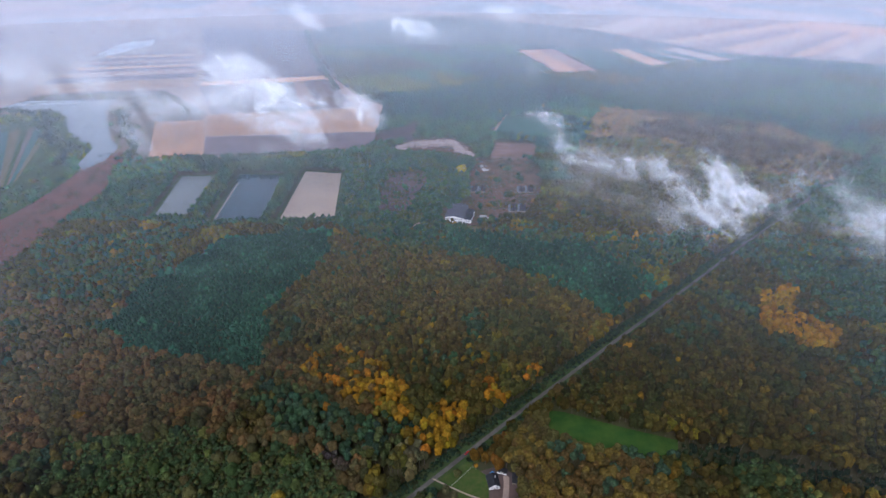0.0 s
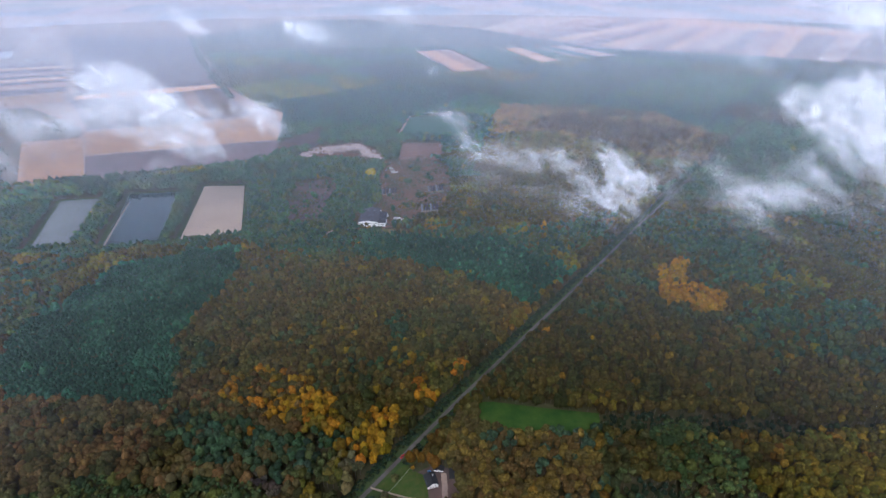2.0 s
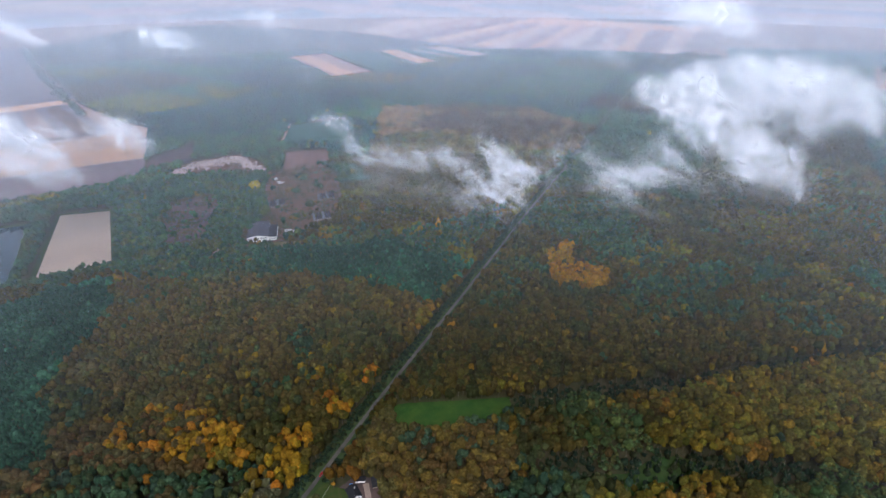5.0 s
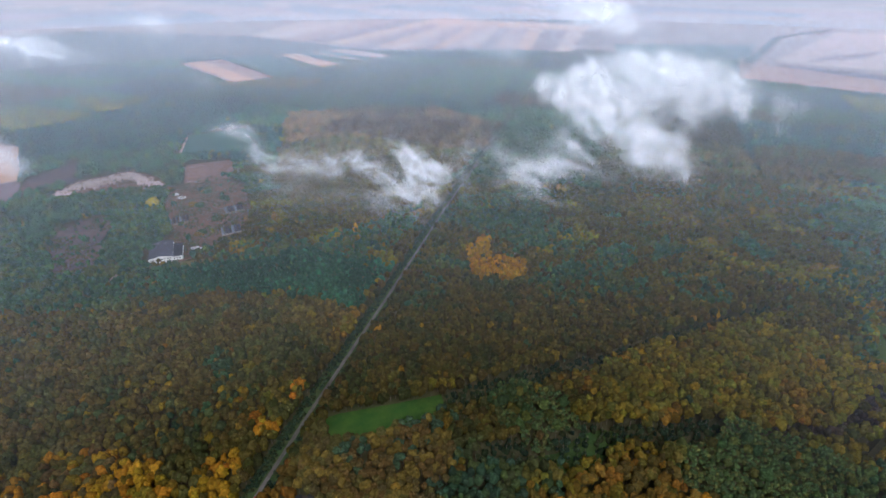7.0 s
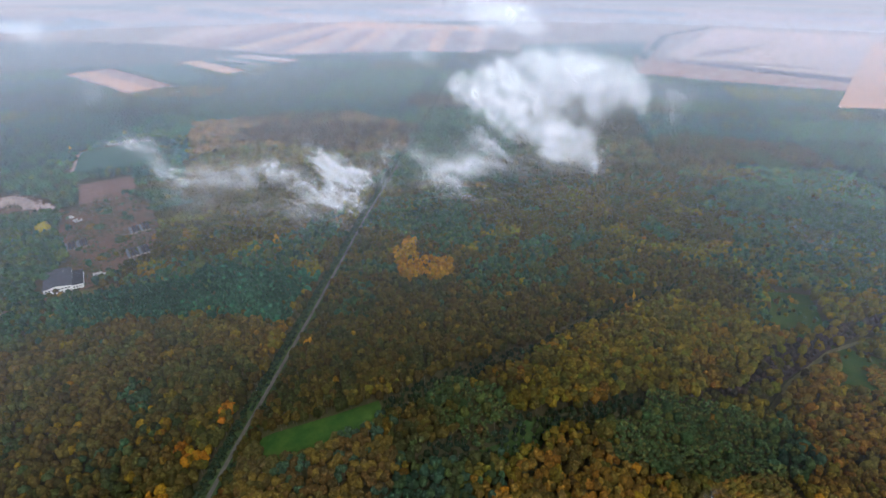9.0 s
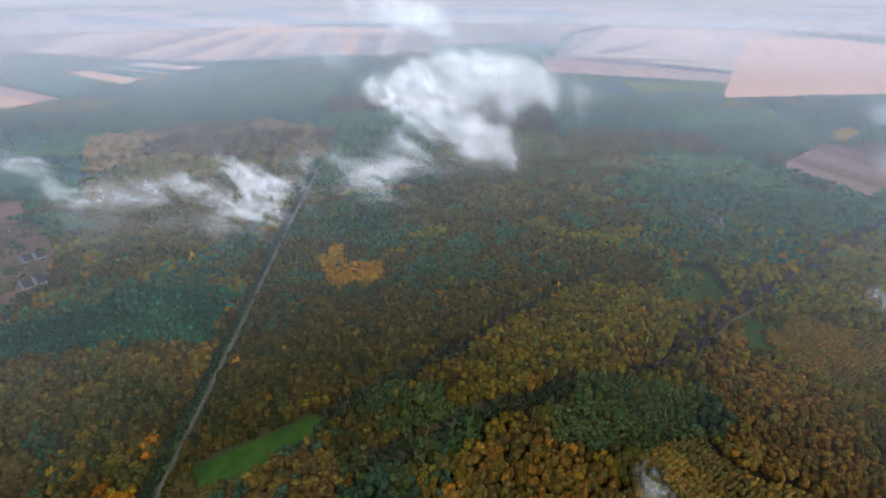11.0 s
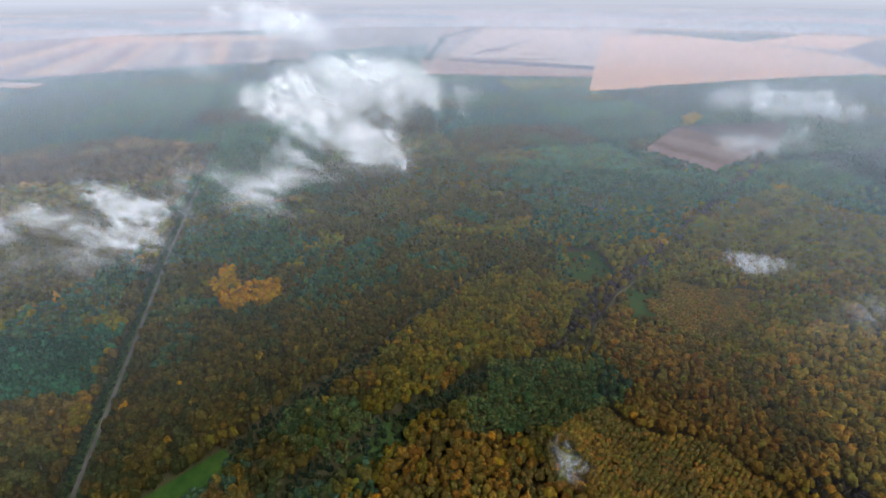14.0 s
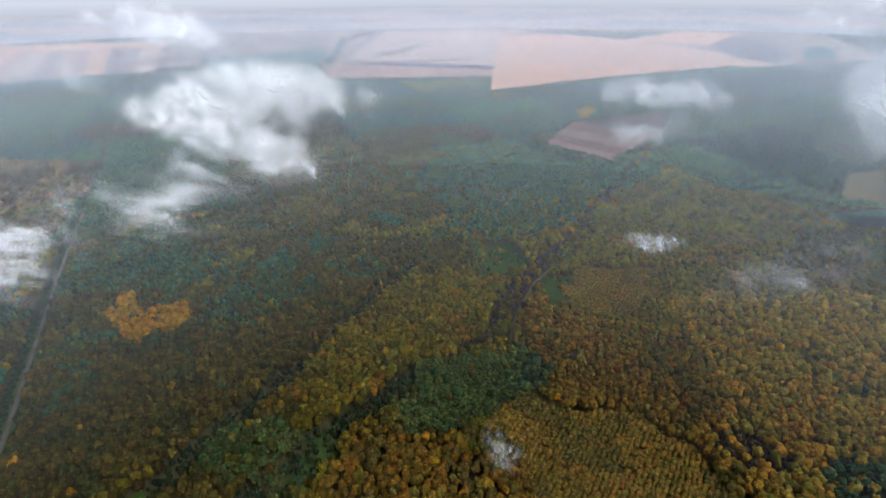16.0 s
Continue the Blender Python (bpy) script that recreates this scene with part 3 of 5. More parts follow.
def palette_pick(px, py):
    """A leaf colour for each tree, hazed with distance, and whether it is a conifer."""
    n = len(px)
    far = np.hypot(px, py)
    patch = fractal(np.c_[px, py] / 55.0, 11, 3)
    names = np.where(patch > 0.66, "green", np.where(patch < 0.36, "honey", "oak")).astype(object)
    beyond = (far > 900) & (fractal(np.c_[px, py] / 160.0, 5, 4) > 0.45 - 0.06 * (far > 1300))
    names[beyond] = "green"
    # the old wood is worked in compartments, each grown up with its own kind
    u, w = px * 0.78 + py * 0.62, py * 0.78 - px * 0.62
    bend = 60 * (lattice(np.c_[px, py] / 160.0, 41) - 0.5)
    cu, cw = np.floor((u + bend) / 215.0), np.floor((w - bend) / 330.0)
    lot = (np.sin(cu * 12.9898 + cw * 78.233) * 43758.5453) % 1.0
    old = (far > 1050) & (rng.random(n) < 0.8)
    names[old & (lot < 0.12)] = "honey"
    names[old & (lot > 0.86)] = "spruce"
    names[old & (lot > 0.12) & (lot < 0.20)] = "brown"
    names[old & (lot > 0.30) & (lot < 0.80)] = "green"
    edge = (np.abs((u + bend) / 215.0 - cu - 0.5) > 0.47) | (np.abs((w - bend) / 330.0 - cw - 0.5) > 0.482)
    names[(far > 1150) & edge] = "spruce"
    names[(px < -60) & (far < 640) & (patch < 0.52)] = "rust"
    for key, corners, share in reversed(STANDS):
        wob = np.c_[px + 16 * (lattice(np.c_[px, py] / 22.0, 3) - 0.5), py + 16 * (lattice(np.c_[px, py] / 22.0, 4) - 0.5)]
        hit = inside(wob[:, 0], wob[:, 1], corners) & (rng.random(n) < share)
        names[hit] = key
    names[(names == "honey") & (fractal(np.c_[px, py] / 38.0, 91, 3) > 0.64)] = "amber"
    names[rng.random(n) < 0.002] = "yellow"
    tint = np.zeros((n, 3))
    for key, cols in P.items():
        m = names == key
        drift = fractal(np.c_[px[m], py[m]] / 22.0, 17, 3)          # neighbours look alike
        pick = np.clip(0.5 + (drift - 0.5) * 2.4 + rng.uniform(-0.26, 0.26, m.sum()), 0, 0.999)
        tint[m] = np.array(cols)[(pick * len(cols)).astype(int)]
    grey = tint.mean(1, keepdims=True)
    tint = np.maximum(grey + (tint - grey) * 1.12, 0.006) * np.where(names == "oak", 0.54, np.where(names == "tawny", 0.88, 0.70))[:, None]
    # distance haze put into the leaf colour: farther crowns go bluer and lighter
    haze_tint = np.clip((far - 560) / 800, 0, 1)[:, None] * ((names != "brown") & (names != "russet"))[:, None]
    tint *= 1 + haze_tint * np.array([-0.08, 0.42, 0.55]) + 0.2 * np.clip((far - 420) / 200, 0, 1)[:, None]
    tint *= np.where((far > 1050) & ~edge, 0.62 + 0.95 * ((lot * 7.31) % 1.0), 1.0)[:, None]
    tint *= 1.14 * np.where(far > 1080, rng.uniform(0.5, 1.5, n), rng.uniform(0.66, 1.36, n))[:, None] * rng.uniform(0.90, 1.10, (n, 3))
    return names, tint


def seg_distance(px, py, line):
    best = np.full(len(px), 1e9)
    for (x0, y0), (x1, y1) in zip(line, line[1:]):
        dx, dy = x1 - x0, y1 - y0
        t = np.clip(((px - x0) * dx + (py - y0) * dy) / (dx * dx + dy * dy), 0, 1)
        best = np.minimum(best, np.hypot(px - x0 - t * dx, py - y0 - t * dy))
    return best


LOT = [(-14, 264), (8, 281), (24, 277), (44, 272), (57, 263), (57, 236), (0, 225)]
RIDE = [(200, 284), (242, 277), (290, 263), (347, 248), (408, 239), (506, 218), (593, 196)]      # a grassy ride through the trees
SWALE = [(192, 217), (232, 193), (263, 186), (294, 174), (315, 155), (338, 142), (378, 126)]      # an overgrown hollow


ROWS = [[(337, 50), (381, 9), (376, -18), (370, -68), (347, -135), (324, -155), (281, -160), (225, -140), (242, -4), (285, 22)], [(638, -18), (650, -133), (521, -94), (529, -31), (584, -13)]]   # young trees planted in lines


def in_rows(px, py, poly):
    return inside(px + 34 * (lattice(np.c_[px, py] / 28.0, 31) - 0.5), py + 34 * (lattice(np.c_[px, py] / 28.0, 32) - 0.5), np.array(poly, float))


def scatter(r0, r1, step):
    n = int(r1 / step) + 2
    k = int(n / 0.87) + 1
    gx, gy = np.meshgrid(np.arange(-n, n) * step, np.arange(-k, k) * step * 0.87)
    gx = gx + (np.arange(2 * k) % 2)[:, None] * step * 0.5
    px, py = gx.ravel(), gy.ravel()
    r, a = np.hypot(px, py), np.degrees(np.arctan2(px, py))
    reach = 180 if r1 < 100 else 57 if r0 < 500 else 51 if r0 < 1000 else 47
    m = (r > r0) & (r < r1) & (a > -reach) & (a < 76 + reach)
    px, py = px[m], py[m]
    px, py = px + rng.uniform(-0.38, 0.38, len(px)) * step, py + rng.uniform(-0.38, 0.38, len(px)) * step
    keep = np.ones(len(px), bool)
    def within(poly):
        lo, hi = poly.min(0) - 5, poly.max(0) + 5
        box = np.flatnonzero((px > lo[0]) & (px < hi[0]) & (py > lo[1]) & (py < hi[1]))
        return box[inside(px[box], py[box], poly)]
    keep[within(OPEN[0])] = False
    for poly, share in THIN:
        box = within(poly)
        keep[box] = rng.random(len(box)) < share * np.where(fractal(np.c_[px[box], py[box]] / 60.0, 61, 2) > 0.5, 1.7, 0.4)
    for poly in OPEN[1:]:
        keep[within(poly)] = False
    for poly in ROWS:
        keep &= ~in_rows(px, py, poly)
    for key, poly, share in STANDS:
        if key in ("conifer", "thicket"):
            keep &= ~in_rows(px, py, poly) | (rng.random(len(px)) > share)
    keep &= seg_distance(px, py, [(645, 5), (584, 30), (501, 44), (445, 44)]) > 4.5
    north = (py - 344) * 0.76 - (px - 84) * 0.65 > 0         # the verge is broad on one side only
    keep &= seg_distance(px, py, ROAD) > np.where(np.hypot(px, py) > 1000, 5.0, np.where(north, 10.0, 8.5)) + 2.5 * rng.random(len(px))
    keep &= ~inside(px, py, np.array(LOT, float)) & (np.hypot(px - 35, py - 926) > 13)
    keep &= rng.random(len(px)) > 0.03
    return px[keep], py[keep]


def icosahedron():
    g = (1 + 5 ** 0.5) / 2
    v = np.array([(-1, g, 0), (1, g, 0), (-1, -g, 0), (1, -g, 0), (0, -1, g), (0, 1, g), (0, -1, -g), (0, 1, -g), (g, 0, -1), (g, 0, 1), (-g, 0, -1), (-g, 0, 1)], float)
    f = np.array([(0, 11, 5), (0, 5, 1), (0, 1, 7), (0, 7, 10), (0, 10, 11), (1, 5, 9), (5, 11, 4), (11, 10, 2), (10, 7, 6), (7, 1, 8),
                  (3, 9, 4), (3, 4, 2), (3, 2, 6), (3, 6, 8), (3, 8, 9), (4, 9, 5), (2, 4, 11), (6, 2, 10), (8, 6, 7), (9, 8, 1)])
    return v / np.linalg.norm(v[0]), f


ICO_V, ICO_F = icosahedron()
ICO_F = ICO_F[ICO_V[ICO_F].mean(1)[:, 2] > -0.45]      # crowns are open underneath


BUD_V = np.array([(0, 0, 1.0)] + [(math.cos(k * 1.0472), math.sin(k * 1.0472), -0.35) for k in range(6)])
BUD_F = np.array([(0, 1 + k, 1 + (k + 1) % 6) for k in range(6)])       # a far crown's dome


def finer(v, f):
    """One step of subdivision on the unit sphere."""
    v, mids, out = [tuple(p) for p in v], {}, []
    def mid(i, j):
        key = (min(i, j), max(i, j))
        if key not in mids:
            p = np.array(v[i]) + np.array(v[j])
            v.append(tuple(p / np.linalg.norm(p)))
            mids[key] = len(v) - 1
        return mids[key]
    for i, j, k in f:
        p, q, r = mid(i, j), mid(j, k), mid(k, i)
        out += [(i, p, r), (p, j, q), (r, q, k), (p, q, r)]
    return np.array(v), np.array(out)


CORE_V, CORE_F = finer(ICO_V, ICO_F)
CORE_F = CORE_F[CORE_V[CORE_F].mean(1)[:, 2] > -0.5]


def lumps(shape, fan, cx, cy, cz, size, squash, rough, shade):
    """Rounded lumps of leaves at many places: vertices, triangles, leaf colours."""
    n, k = len(cx), len(shape)
    turn = rng.uniform(0, 2 * np.pi, n)
    co, si = np.cos(turn)[:, None], np.sin(turn)[:, None]
    v = np.stack([shape[:, 0] * co - shape[:, 1] * si, shape[:, 0] * si + shape[:, 1] * co, np.broadcast_to(shape[:, 2], (n, k)) * squash], -1)
    v = v * size[:, None, None] * rng.uniform(1 - rough, 1 + rough, (n, k, 1)) + np.stack([cx, cy, cz], -1)[:, None]
    v = v.reshape(-1, 3)
    v[:, 2] = np.maximum(v[:, 2], 0.3)
    return v, (fan[None] + k * np.arange(n)[:, None, None]).reshape(-1, 3), np.repeat(shade, k, 0)


def crowns(px, py, radius, height, clumps, squash, spread, tint, far=False):
    """Crowns for many trees: a rounded, uneven core with lumps of leaves standing out of it."""
    n = len(px)
    rad = radius * rng.uniform(0.62, 1.34, n)
    top = height * rng.uniform(0.82, 1.14, n)
    if far:
        return lumps(BUD_V, BUD_F, px, py, top - rad * squash, rad, squash, 0.2, tint)
    fine = clumps >= 9
    made = [lumps(CORE_V if fine else ICO_V, CORE_F if fine else ICO_F, px, py, top - rad * squash, rad, squash, 0.2 if fine else 0.24, tint)]
    for i in range(clumps // 2 if fine else clumps - 1):
        ang, lift = rng.uniform(0, 2 * np.pi, n), rng.uniform(0.15, 0.95, n)
        out = np.sqrt(1 - lift ** 2) * rad * (0.72 + 0.3 * spread)
        size = rad * rng.uniform(0.28, 0.6, n)
        made.append(lumps(ICO_V if fine else BUD_V, ICO_F if fine else BUD_F, px + np.cos(ang) * out, py + np.sin(ang) * out, top - rad * squash + lift * rad * squash * 0.82,
                          size, squash, 0.16, tint * rng.uniform(0.80, 1.24, (n, 1))))
    step = np.cumsum([0] + [len(m[0]) for m in made[:-1]])
    return np.concatenate([m[0] for m in made]), np.concatenate([m[1] + o for m, o in zip(made, step)]), np.concatenate([m[2] for m in made])


def trunks(px, py, height, r):
    n = len(px)
    a = np.arange(4) * np.pi / 2
    ring = np.stack([np.cos(a), np.sin(a), np.zeros(4)], -1)
    base = np.stack([px, py, np.full(n, -0.3)], -1)[:, None] + ring * r
    head = np.stack([px, py, np.full(n, height)], -1)[:, None] + ring * r * 0.4
    v = np.concatenate([base, head], 1).reshape(-1, 3)
    q = np.array([(i, (i + 1) % 4, 4 + (i + 1) % 4, 4 + i) for i in range(4)])
    return v, (q[None] + 8 * np.arange(n)[:, None, None]).reshape(-1, 4)


LABELS = {"oak": "mixed autumn oak wood, olive and brown", "tawny": "tawny olive-gold autumn wood", "russet": "russet-brown wood on a low rise", "brown": "dense dull brown oak stand", "green": "dark green broadleaf belt of trees",
          "conifer": "teal-green conifer plantation in close rows", "gold": "stand turning gold and orange", "yellow": "compact bright yellow stand of trees",
          "rust": "rust-brown autumn oak wood", "spruce": "dark blue-green spruce compartment", "thicket": "close thicket of small dark green trees", "mixed": "mixed brown, green and golden autumn trees", "pale": "pale grey-green willows by a wet hollow", "honey": "honey-coloured olive autumn oak wood", "copper": "mixed copper-brown and orange autumn trees", "amber": "amber-brown young trees in planted rows", "bare": "thin grey half-bare trees by a wet hollow"}
KEEP = []
for r0, r1, step, rad, tall, clumps, tag in ((0, 60, 6.1, 3.5, 14.5, 18, "under"), (60, 228, 8.2, 4.8, 14.0, 3, "under"), (228, 520, 6.1, 3.5, 14.5, 9, "near"), (520, 1080, 6.5, 3.9, 14.5, 2, "middle"), (1080, 2750, 9.2, 5.6, 14.0, 1, "far")):
    px, py = scatter(r0, r1, step)
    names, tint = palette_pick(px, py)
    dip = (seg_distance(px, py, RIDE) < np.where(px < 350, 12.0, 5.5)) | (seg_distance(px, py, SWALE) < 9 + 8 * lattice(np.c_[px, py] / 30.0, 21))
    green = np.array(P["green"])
    # low dark green scrub, with the seam's shade between tall trees darkened in
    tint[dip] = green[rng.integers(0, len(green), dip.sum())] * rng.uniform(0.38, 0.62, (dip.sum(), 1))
    for poly, share in THIN:
        dip |= inside(px, py, poly) & (rng.random(len(px)) < 0.8)
    single = np.zeros(len(px), bool)
    if tag == "near":
        single[np.argsort(np.hypot(px - 110, py - 262))[:290]] = True
        KEEP = [(px[i], py[i], names[i]) for i in np.flatnonzero(single)]
    for key in P:
        m = (names == key) & ~single
        if not m.any():
            continue
        slim = key == "conifer"
        size = np.where(dip[m], 0.62, {"bare": 0.72, "rust": 1.12, "honey": 1.06, "gold": 1.08, "green": 0.92, "copper": 1.1}.get(key, 1.0))
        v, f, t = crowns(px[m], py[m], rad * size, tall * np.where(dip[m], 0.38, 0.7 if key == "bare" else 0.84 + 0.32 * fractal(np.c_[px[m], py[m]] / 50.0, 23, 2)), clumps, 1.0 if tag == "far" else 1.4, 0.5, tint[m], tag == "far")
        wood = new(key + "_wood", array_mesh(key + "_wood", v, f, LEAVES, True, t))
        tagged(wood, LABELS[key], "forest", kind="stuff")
        if tag in ("near", "under"):
            tv, tf = trunks(px[m], py[m], tall * 0.6, 0.3)
            tr = new("trunks", array_mesh("trunks", tv, tf, BARK))
            tr.parent = wood
            tagged(tr, kind="stuff")

# close-planted conifers
for key, poly, share in STANDS:
    if key in ("conifer", "thicket"):
        poly = np.array(poly, float)
        mid, half = poly.mean(0), np.ptp(poly, axis=0).max()
        gx, gy = np.meshgrid(np.arange(-half, half, 3.9 if key == "conifer" else 3.0), np.arange(-half, half, 3.5 if key == "conifer" else 2.8))
        px, py = mid[0] + gx.ravel() + rng.uniform(-1.3, 1.3, gx.size), mid[1] + gy.ravel() + rng.uniform(-1.3, 1.3, gx.size)
        m = in_rows(px, py, poly) & (rng.random(len(px)) < share) & (seg_distance(px, py, ROAD) > 10)
        for other in OPEN:
            m &= ~inside(px, py, other)
        px, py = px[m], py[m]
        cols = np.array(P[key])
        tint = cols[rng.integers(0, len(cols), len(px))] * (1.45 if key == "thicket" else 1.0) * (0.40 + 0.60 * fractal(np.c_[px, py] / 35.0, 29, 3))[:, None] * rng.uniform(0.75, 1.25, (len(px), 1))
        v, f, t = crowns(px, py, 2.3 if key == "conifer" else 1.9, (12.0 if key == "conifer" else 8.5) + 2.5 * fractal(np.c_[px, py] / 40.0, 33, 2), 2, 1.7 if key == "conifer" else 1.0, 0.35, tint)
        tagged(new(key + "_plantation", array_mesh(key + "_plantation", v, f, LEAVES, True, t)), LABELS[key], "forest", kind="stuff")

# young trees in planted lines
along, across = np.array([0.951, -0.309]), np.array([0.309, 0.951])
for poly in ROWS:
    poly = np.array(poly, float)
    mid, half = poly.mean(0), np.ptp(poly, axis=0).max()
    u, w = np.meshgrid(np.arange(-half, half, 2.3), np.arange(-half, half, 4.2))
    u, w = u.ravel() + rng.normal(0, 0.4, u.size), w.ravel() + rng.normal(0, 0.45, w.size)
    px, py = mid[0] + u * along[0] + w * across[0], mid[1] + u * along[1] + w * across[1]
    m = in_rows(px, py, poly) & (rng.random(len(px)) > 0.05)
    px, py = px[m], py[m]
    amber = np.array(P["amber"] + P["honey"])
    tint = amber[rng.integers(0, len(amber), len(px))] * rng.uniform(0.8, 1.15, (len(px), 1)) * np.array([1.2, 1.08, 0.9])
    grey = fractal(np.c_[px, py] / 45.0, 77, 3) > 0.56
    tint[grey] = tint[grey] * np.array([0.72, 0.82, 1.1])
    v, f, t = crowns(px, py, 2.5, 6.5, 3, 1.0, 0.4, tint)
    tagged(new("planted_rows", array_mesh("planted_rows", v, f, LEAVES, True, t)), "young amber-brown trees planted in lines", "forest", kind="stuff")

# low scrub along the road's verges
u = np.sort(rng.random(7000)) ** 1.3 * 1500
sx, sy = np.interp(u, np.cumsum([0] + [math.dist(a, b) for a, b in zip(ROAD, ROAD[1:])]), [p[0] for p in ROAD]), np.interp(u, np.cumsum([0] + [math.dist(a, b) for a, b in zip(ROAD, ROAD[1:])]), [p[1] for p in ROAD])
off = rng.uniform(3.4, 11.5, len(u)) * np.where(rng.random(len(u)) < 0.62, 1, -1)
px, py = sx - off * 0.66, sy + off * 0.75
m = (rng.random(len(u)) < np.clip((np.abs(off) - 2.5) / 7, 0, 1)) & ~inside(px, py, np.array(LOT, float))
tint = green[rng.integers(0, len(green), m.sum())] * rng.uniform(0.35, 0.8, (m.sum(), 1))
v, f, t = crowns(px[m], py[m], 1.7, 2.6, 2, 0.8, 0.7, tint)
tagged(new("roadside_scrub", array_mesh("roadside_scrub", v, f, LEAVES, True, t)), "low dark green scrub on the road's verge", "shrubs", kind="stuff")

# weeds and low scrub on bare ground
for corners, many in (([(-677, 1067), (-648, 961), (-590, 832), (-585, 729), (-570, 540), (-700, 560), (-700, 690), (-695, 795), (-705, 906), (-735, 1060)], 900),
                      ([(71, 1011), (146, 1048), (191, 961), (173, 832), (131, 733), (71, 716), (0, 705), (-5, 725), (50, 819), (47, 905)], 1500),
                      ([(-102, 915), (-70, 940), (-35, 930), (-28, 870), (-44, 819), (-52, 760), (-71, 729), (-104, 750), (-112, 830)], 700),
                      ([(-125, 1058), (-70, 1160), (25, 1165), (60, 1098), (78, 1000), (7, 1035)], 500), ([(786, -314), (848, -403), (818, -448), (671, -384), (637, -303), (645, -248)], 900)):
    poly = np.array(corners, float)
    px, py = rng.uniform(poly[:, 0].min(), poly[:, 0].max(), many * 2), rng.uniform(poly[:, 1].min(), poly[:, 1].max(), many * 2)
    m = inside(px, py, poly) & (fractal(np.c_[px, py] / 26.0, 51, 3) > 0.47)
    px, py = px[m], py[m]
    cols = np.array(P["green"] + P["rust"] + P["thicket"])
    tint = cols[rng.integers(0, len(cols), len(px))] * rng.uniform(0.6, 1.1, (len(px), 1))
    v, f, t = crowns(px, py, 1.6, 2.0, 2, 0.7, 0.7, tint)
    tagged(new("weeds", array_mesh("weeds", v, f, LEAVES, True, t)), "low weeds and scrub on bare earth", "weeds", kind="stuff")

# tree belts across the plain
for line, wide in (([(2431, 1213), (3551, 1640), (4300, 1680)], 34), ([(-895, 1425), (-745, 1190), (-685, 1110), (-660, 1010)], 20), ([(-345, 1700), (-600, 2500), (-860, 3480)], 20),
                   ([(-1270, 1430), (-1095, 1400), (-1030, 1325), (-925, 1170), (-810, 1080), (-770, 985)], 24)):
    for (x0, y0), (x1, y1) in zip(line, line[1:]):
        k = int(math.hypot(x1 - x0, y1 - y0) * wide / 90)
        u = rng.random(k)
        px, py = x0 + (x1 - x0) * u + rng.normal(0, wide / 3, k), y0 + (y1 - y0) * u + rng.normal(0, wide / 3, k)
        tint = green[rng.integers(0, len(green), k)] * rng.uniform(0.7, 1.2, (k, 1))
        v, f, t = crowns(px, py, 5.5, 11.0, 1, 0.85, 0.7, tint)
        tagged(new("tree_belt", array_mesh("tree_belt", v, f, LEAVES, True, t)), "dark green belt of trees between fields", "trees", kind="stuff")

# ---- haze sheets ----
def vapour(name, colour, density_from):
    """Haze sheet or cloud: bright water droplets that let part of the view through."""
    m = bpy.data.materials.new(name)
    m.use_nodes = True
    n, l = m.node_tree.nodes, m.node_tree.links
    n.remove(n["Principled BSDF"])
    dif, sca = n.new("ShaderNodeBsdfDiffuse"), n.new("ShaderNodeBsdfTranslucent")
    tr, mx, both = n.new("ShaderNodeBsdfTransparent"), n.new("ShaderNodeMixShader"), n.new("ShaderNodeMixShader")
    for node in (dif, sca):
        node.inputs["Color"].default_value = (*colour, 1)
    both.inputs[0].default_value = 0.35
    l.new(dif.outputs[0], both.inputs[1])
    l.new(sca.outputs[0], both.inputs[2])
    l.new(density_from(n, l), mx.inputs[0])
    l.new(tr.outputs[0], mx.inputs[1])
    l.new(both.outputs[0], mx.inputs[2])
    l.new(mx.outputs[0], n["Material Output"].inputs["Surface"])
    return m


def math_node(n, l, op, a, b=0.0, clamp=False):
    x = n.new("ShaderNodeMath")
    x.operation, x.use_clamp = op, clamp
    for slot, v in ((0, a), (1, b)):
        if isinstance(v, (int, float)):
            x.inputs[slot].default_value = v
        else:
            l.new(v, x.inputs[slot])
    return x.outputs[0]


def thickening(reach):
    def density(n, l):
        """Opacity that grows with distance from the hover point to imitate haze, in uneven drifts."""
        geo = n.new("ShaderNodeNewGeometry").outputs["Position"]
        flat, dist = n.new("ShaderNodeVectorMath"), n.new("ShaderNodeVectorMath")
        flat.operation, dist.operation = "MULTIPLY", "LENGTH"
        flat.inputs[1].default_value = (1, 1, 0)
        l.new(geo, flat.inputs[0])
        l.new(flat.outputs[0], dist.inputs[0])
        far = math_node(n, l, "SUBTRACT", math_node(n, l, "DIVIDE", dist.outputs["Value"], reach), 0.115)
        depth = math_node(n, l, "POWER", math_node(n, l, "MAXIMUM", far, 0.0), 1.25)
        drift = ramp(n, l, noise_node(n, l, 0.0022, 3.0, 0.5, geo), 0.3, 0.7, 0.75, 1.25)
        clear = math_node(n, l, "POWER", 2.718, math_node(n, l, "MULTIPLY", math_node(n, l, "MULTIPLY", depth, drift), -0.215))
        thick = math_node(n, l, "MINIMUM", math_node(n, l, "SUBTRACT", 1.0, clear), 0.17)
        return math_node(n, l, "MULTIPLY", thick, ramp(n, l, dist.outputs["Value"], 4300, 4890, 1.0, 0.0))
    return density


# flat sheets added to stand in for haze in the air
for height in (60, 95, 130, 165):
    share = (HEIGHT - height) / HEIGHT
    disc("haze_sheet", 120, 4900, height, vapour("haze_veil", (0.80, 0.89, 1.0), thickening(3100.0 * share)), "thin blue-white sheet standing in for distance haze over forest and plain", "mist", kind="stuff")


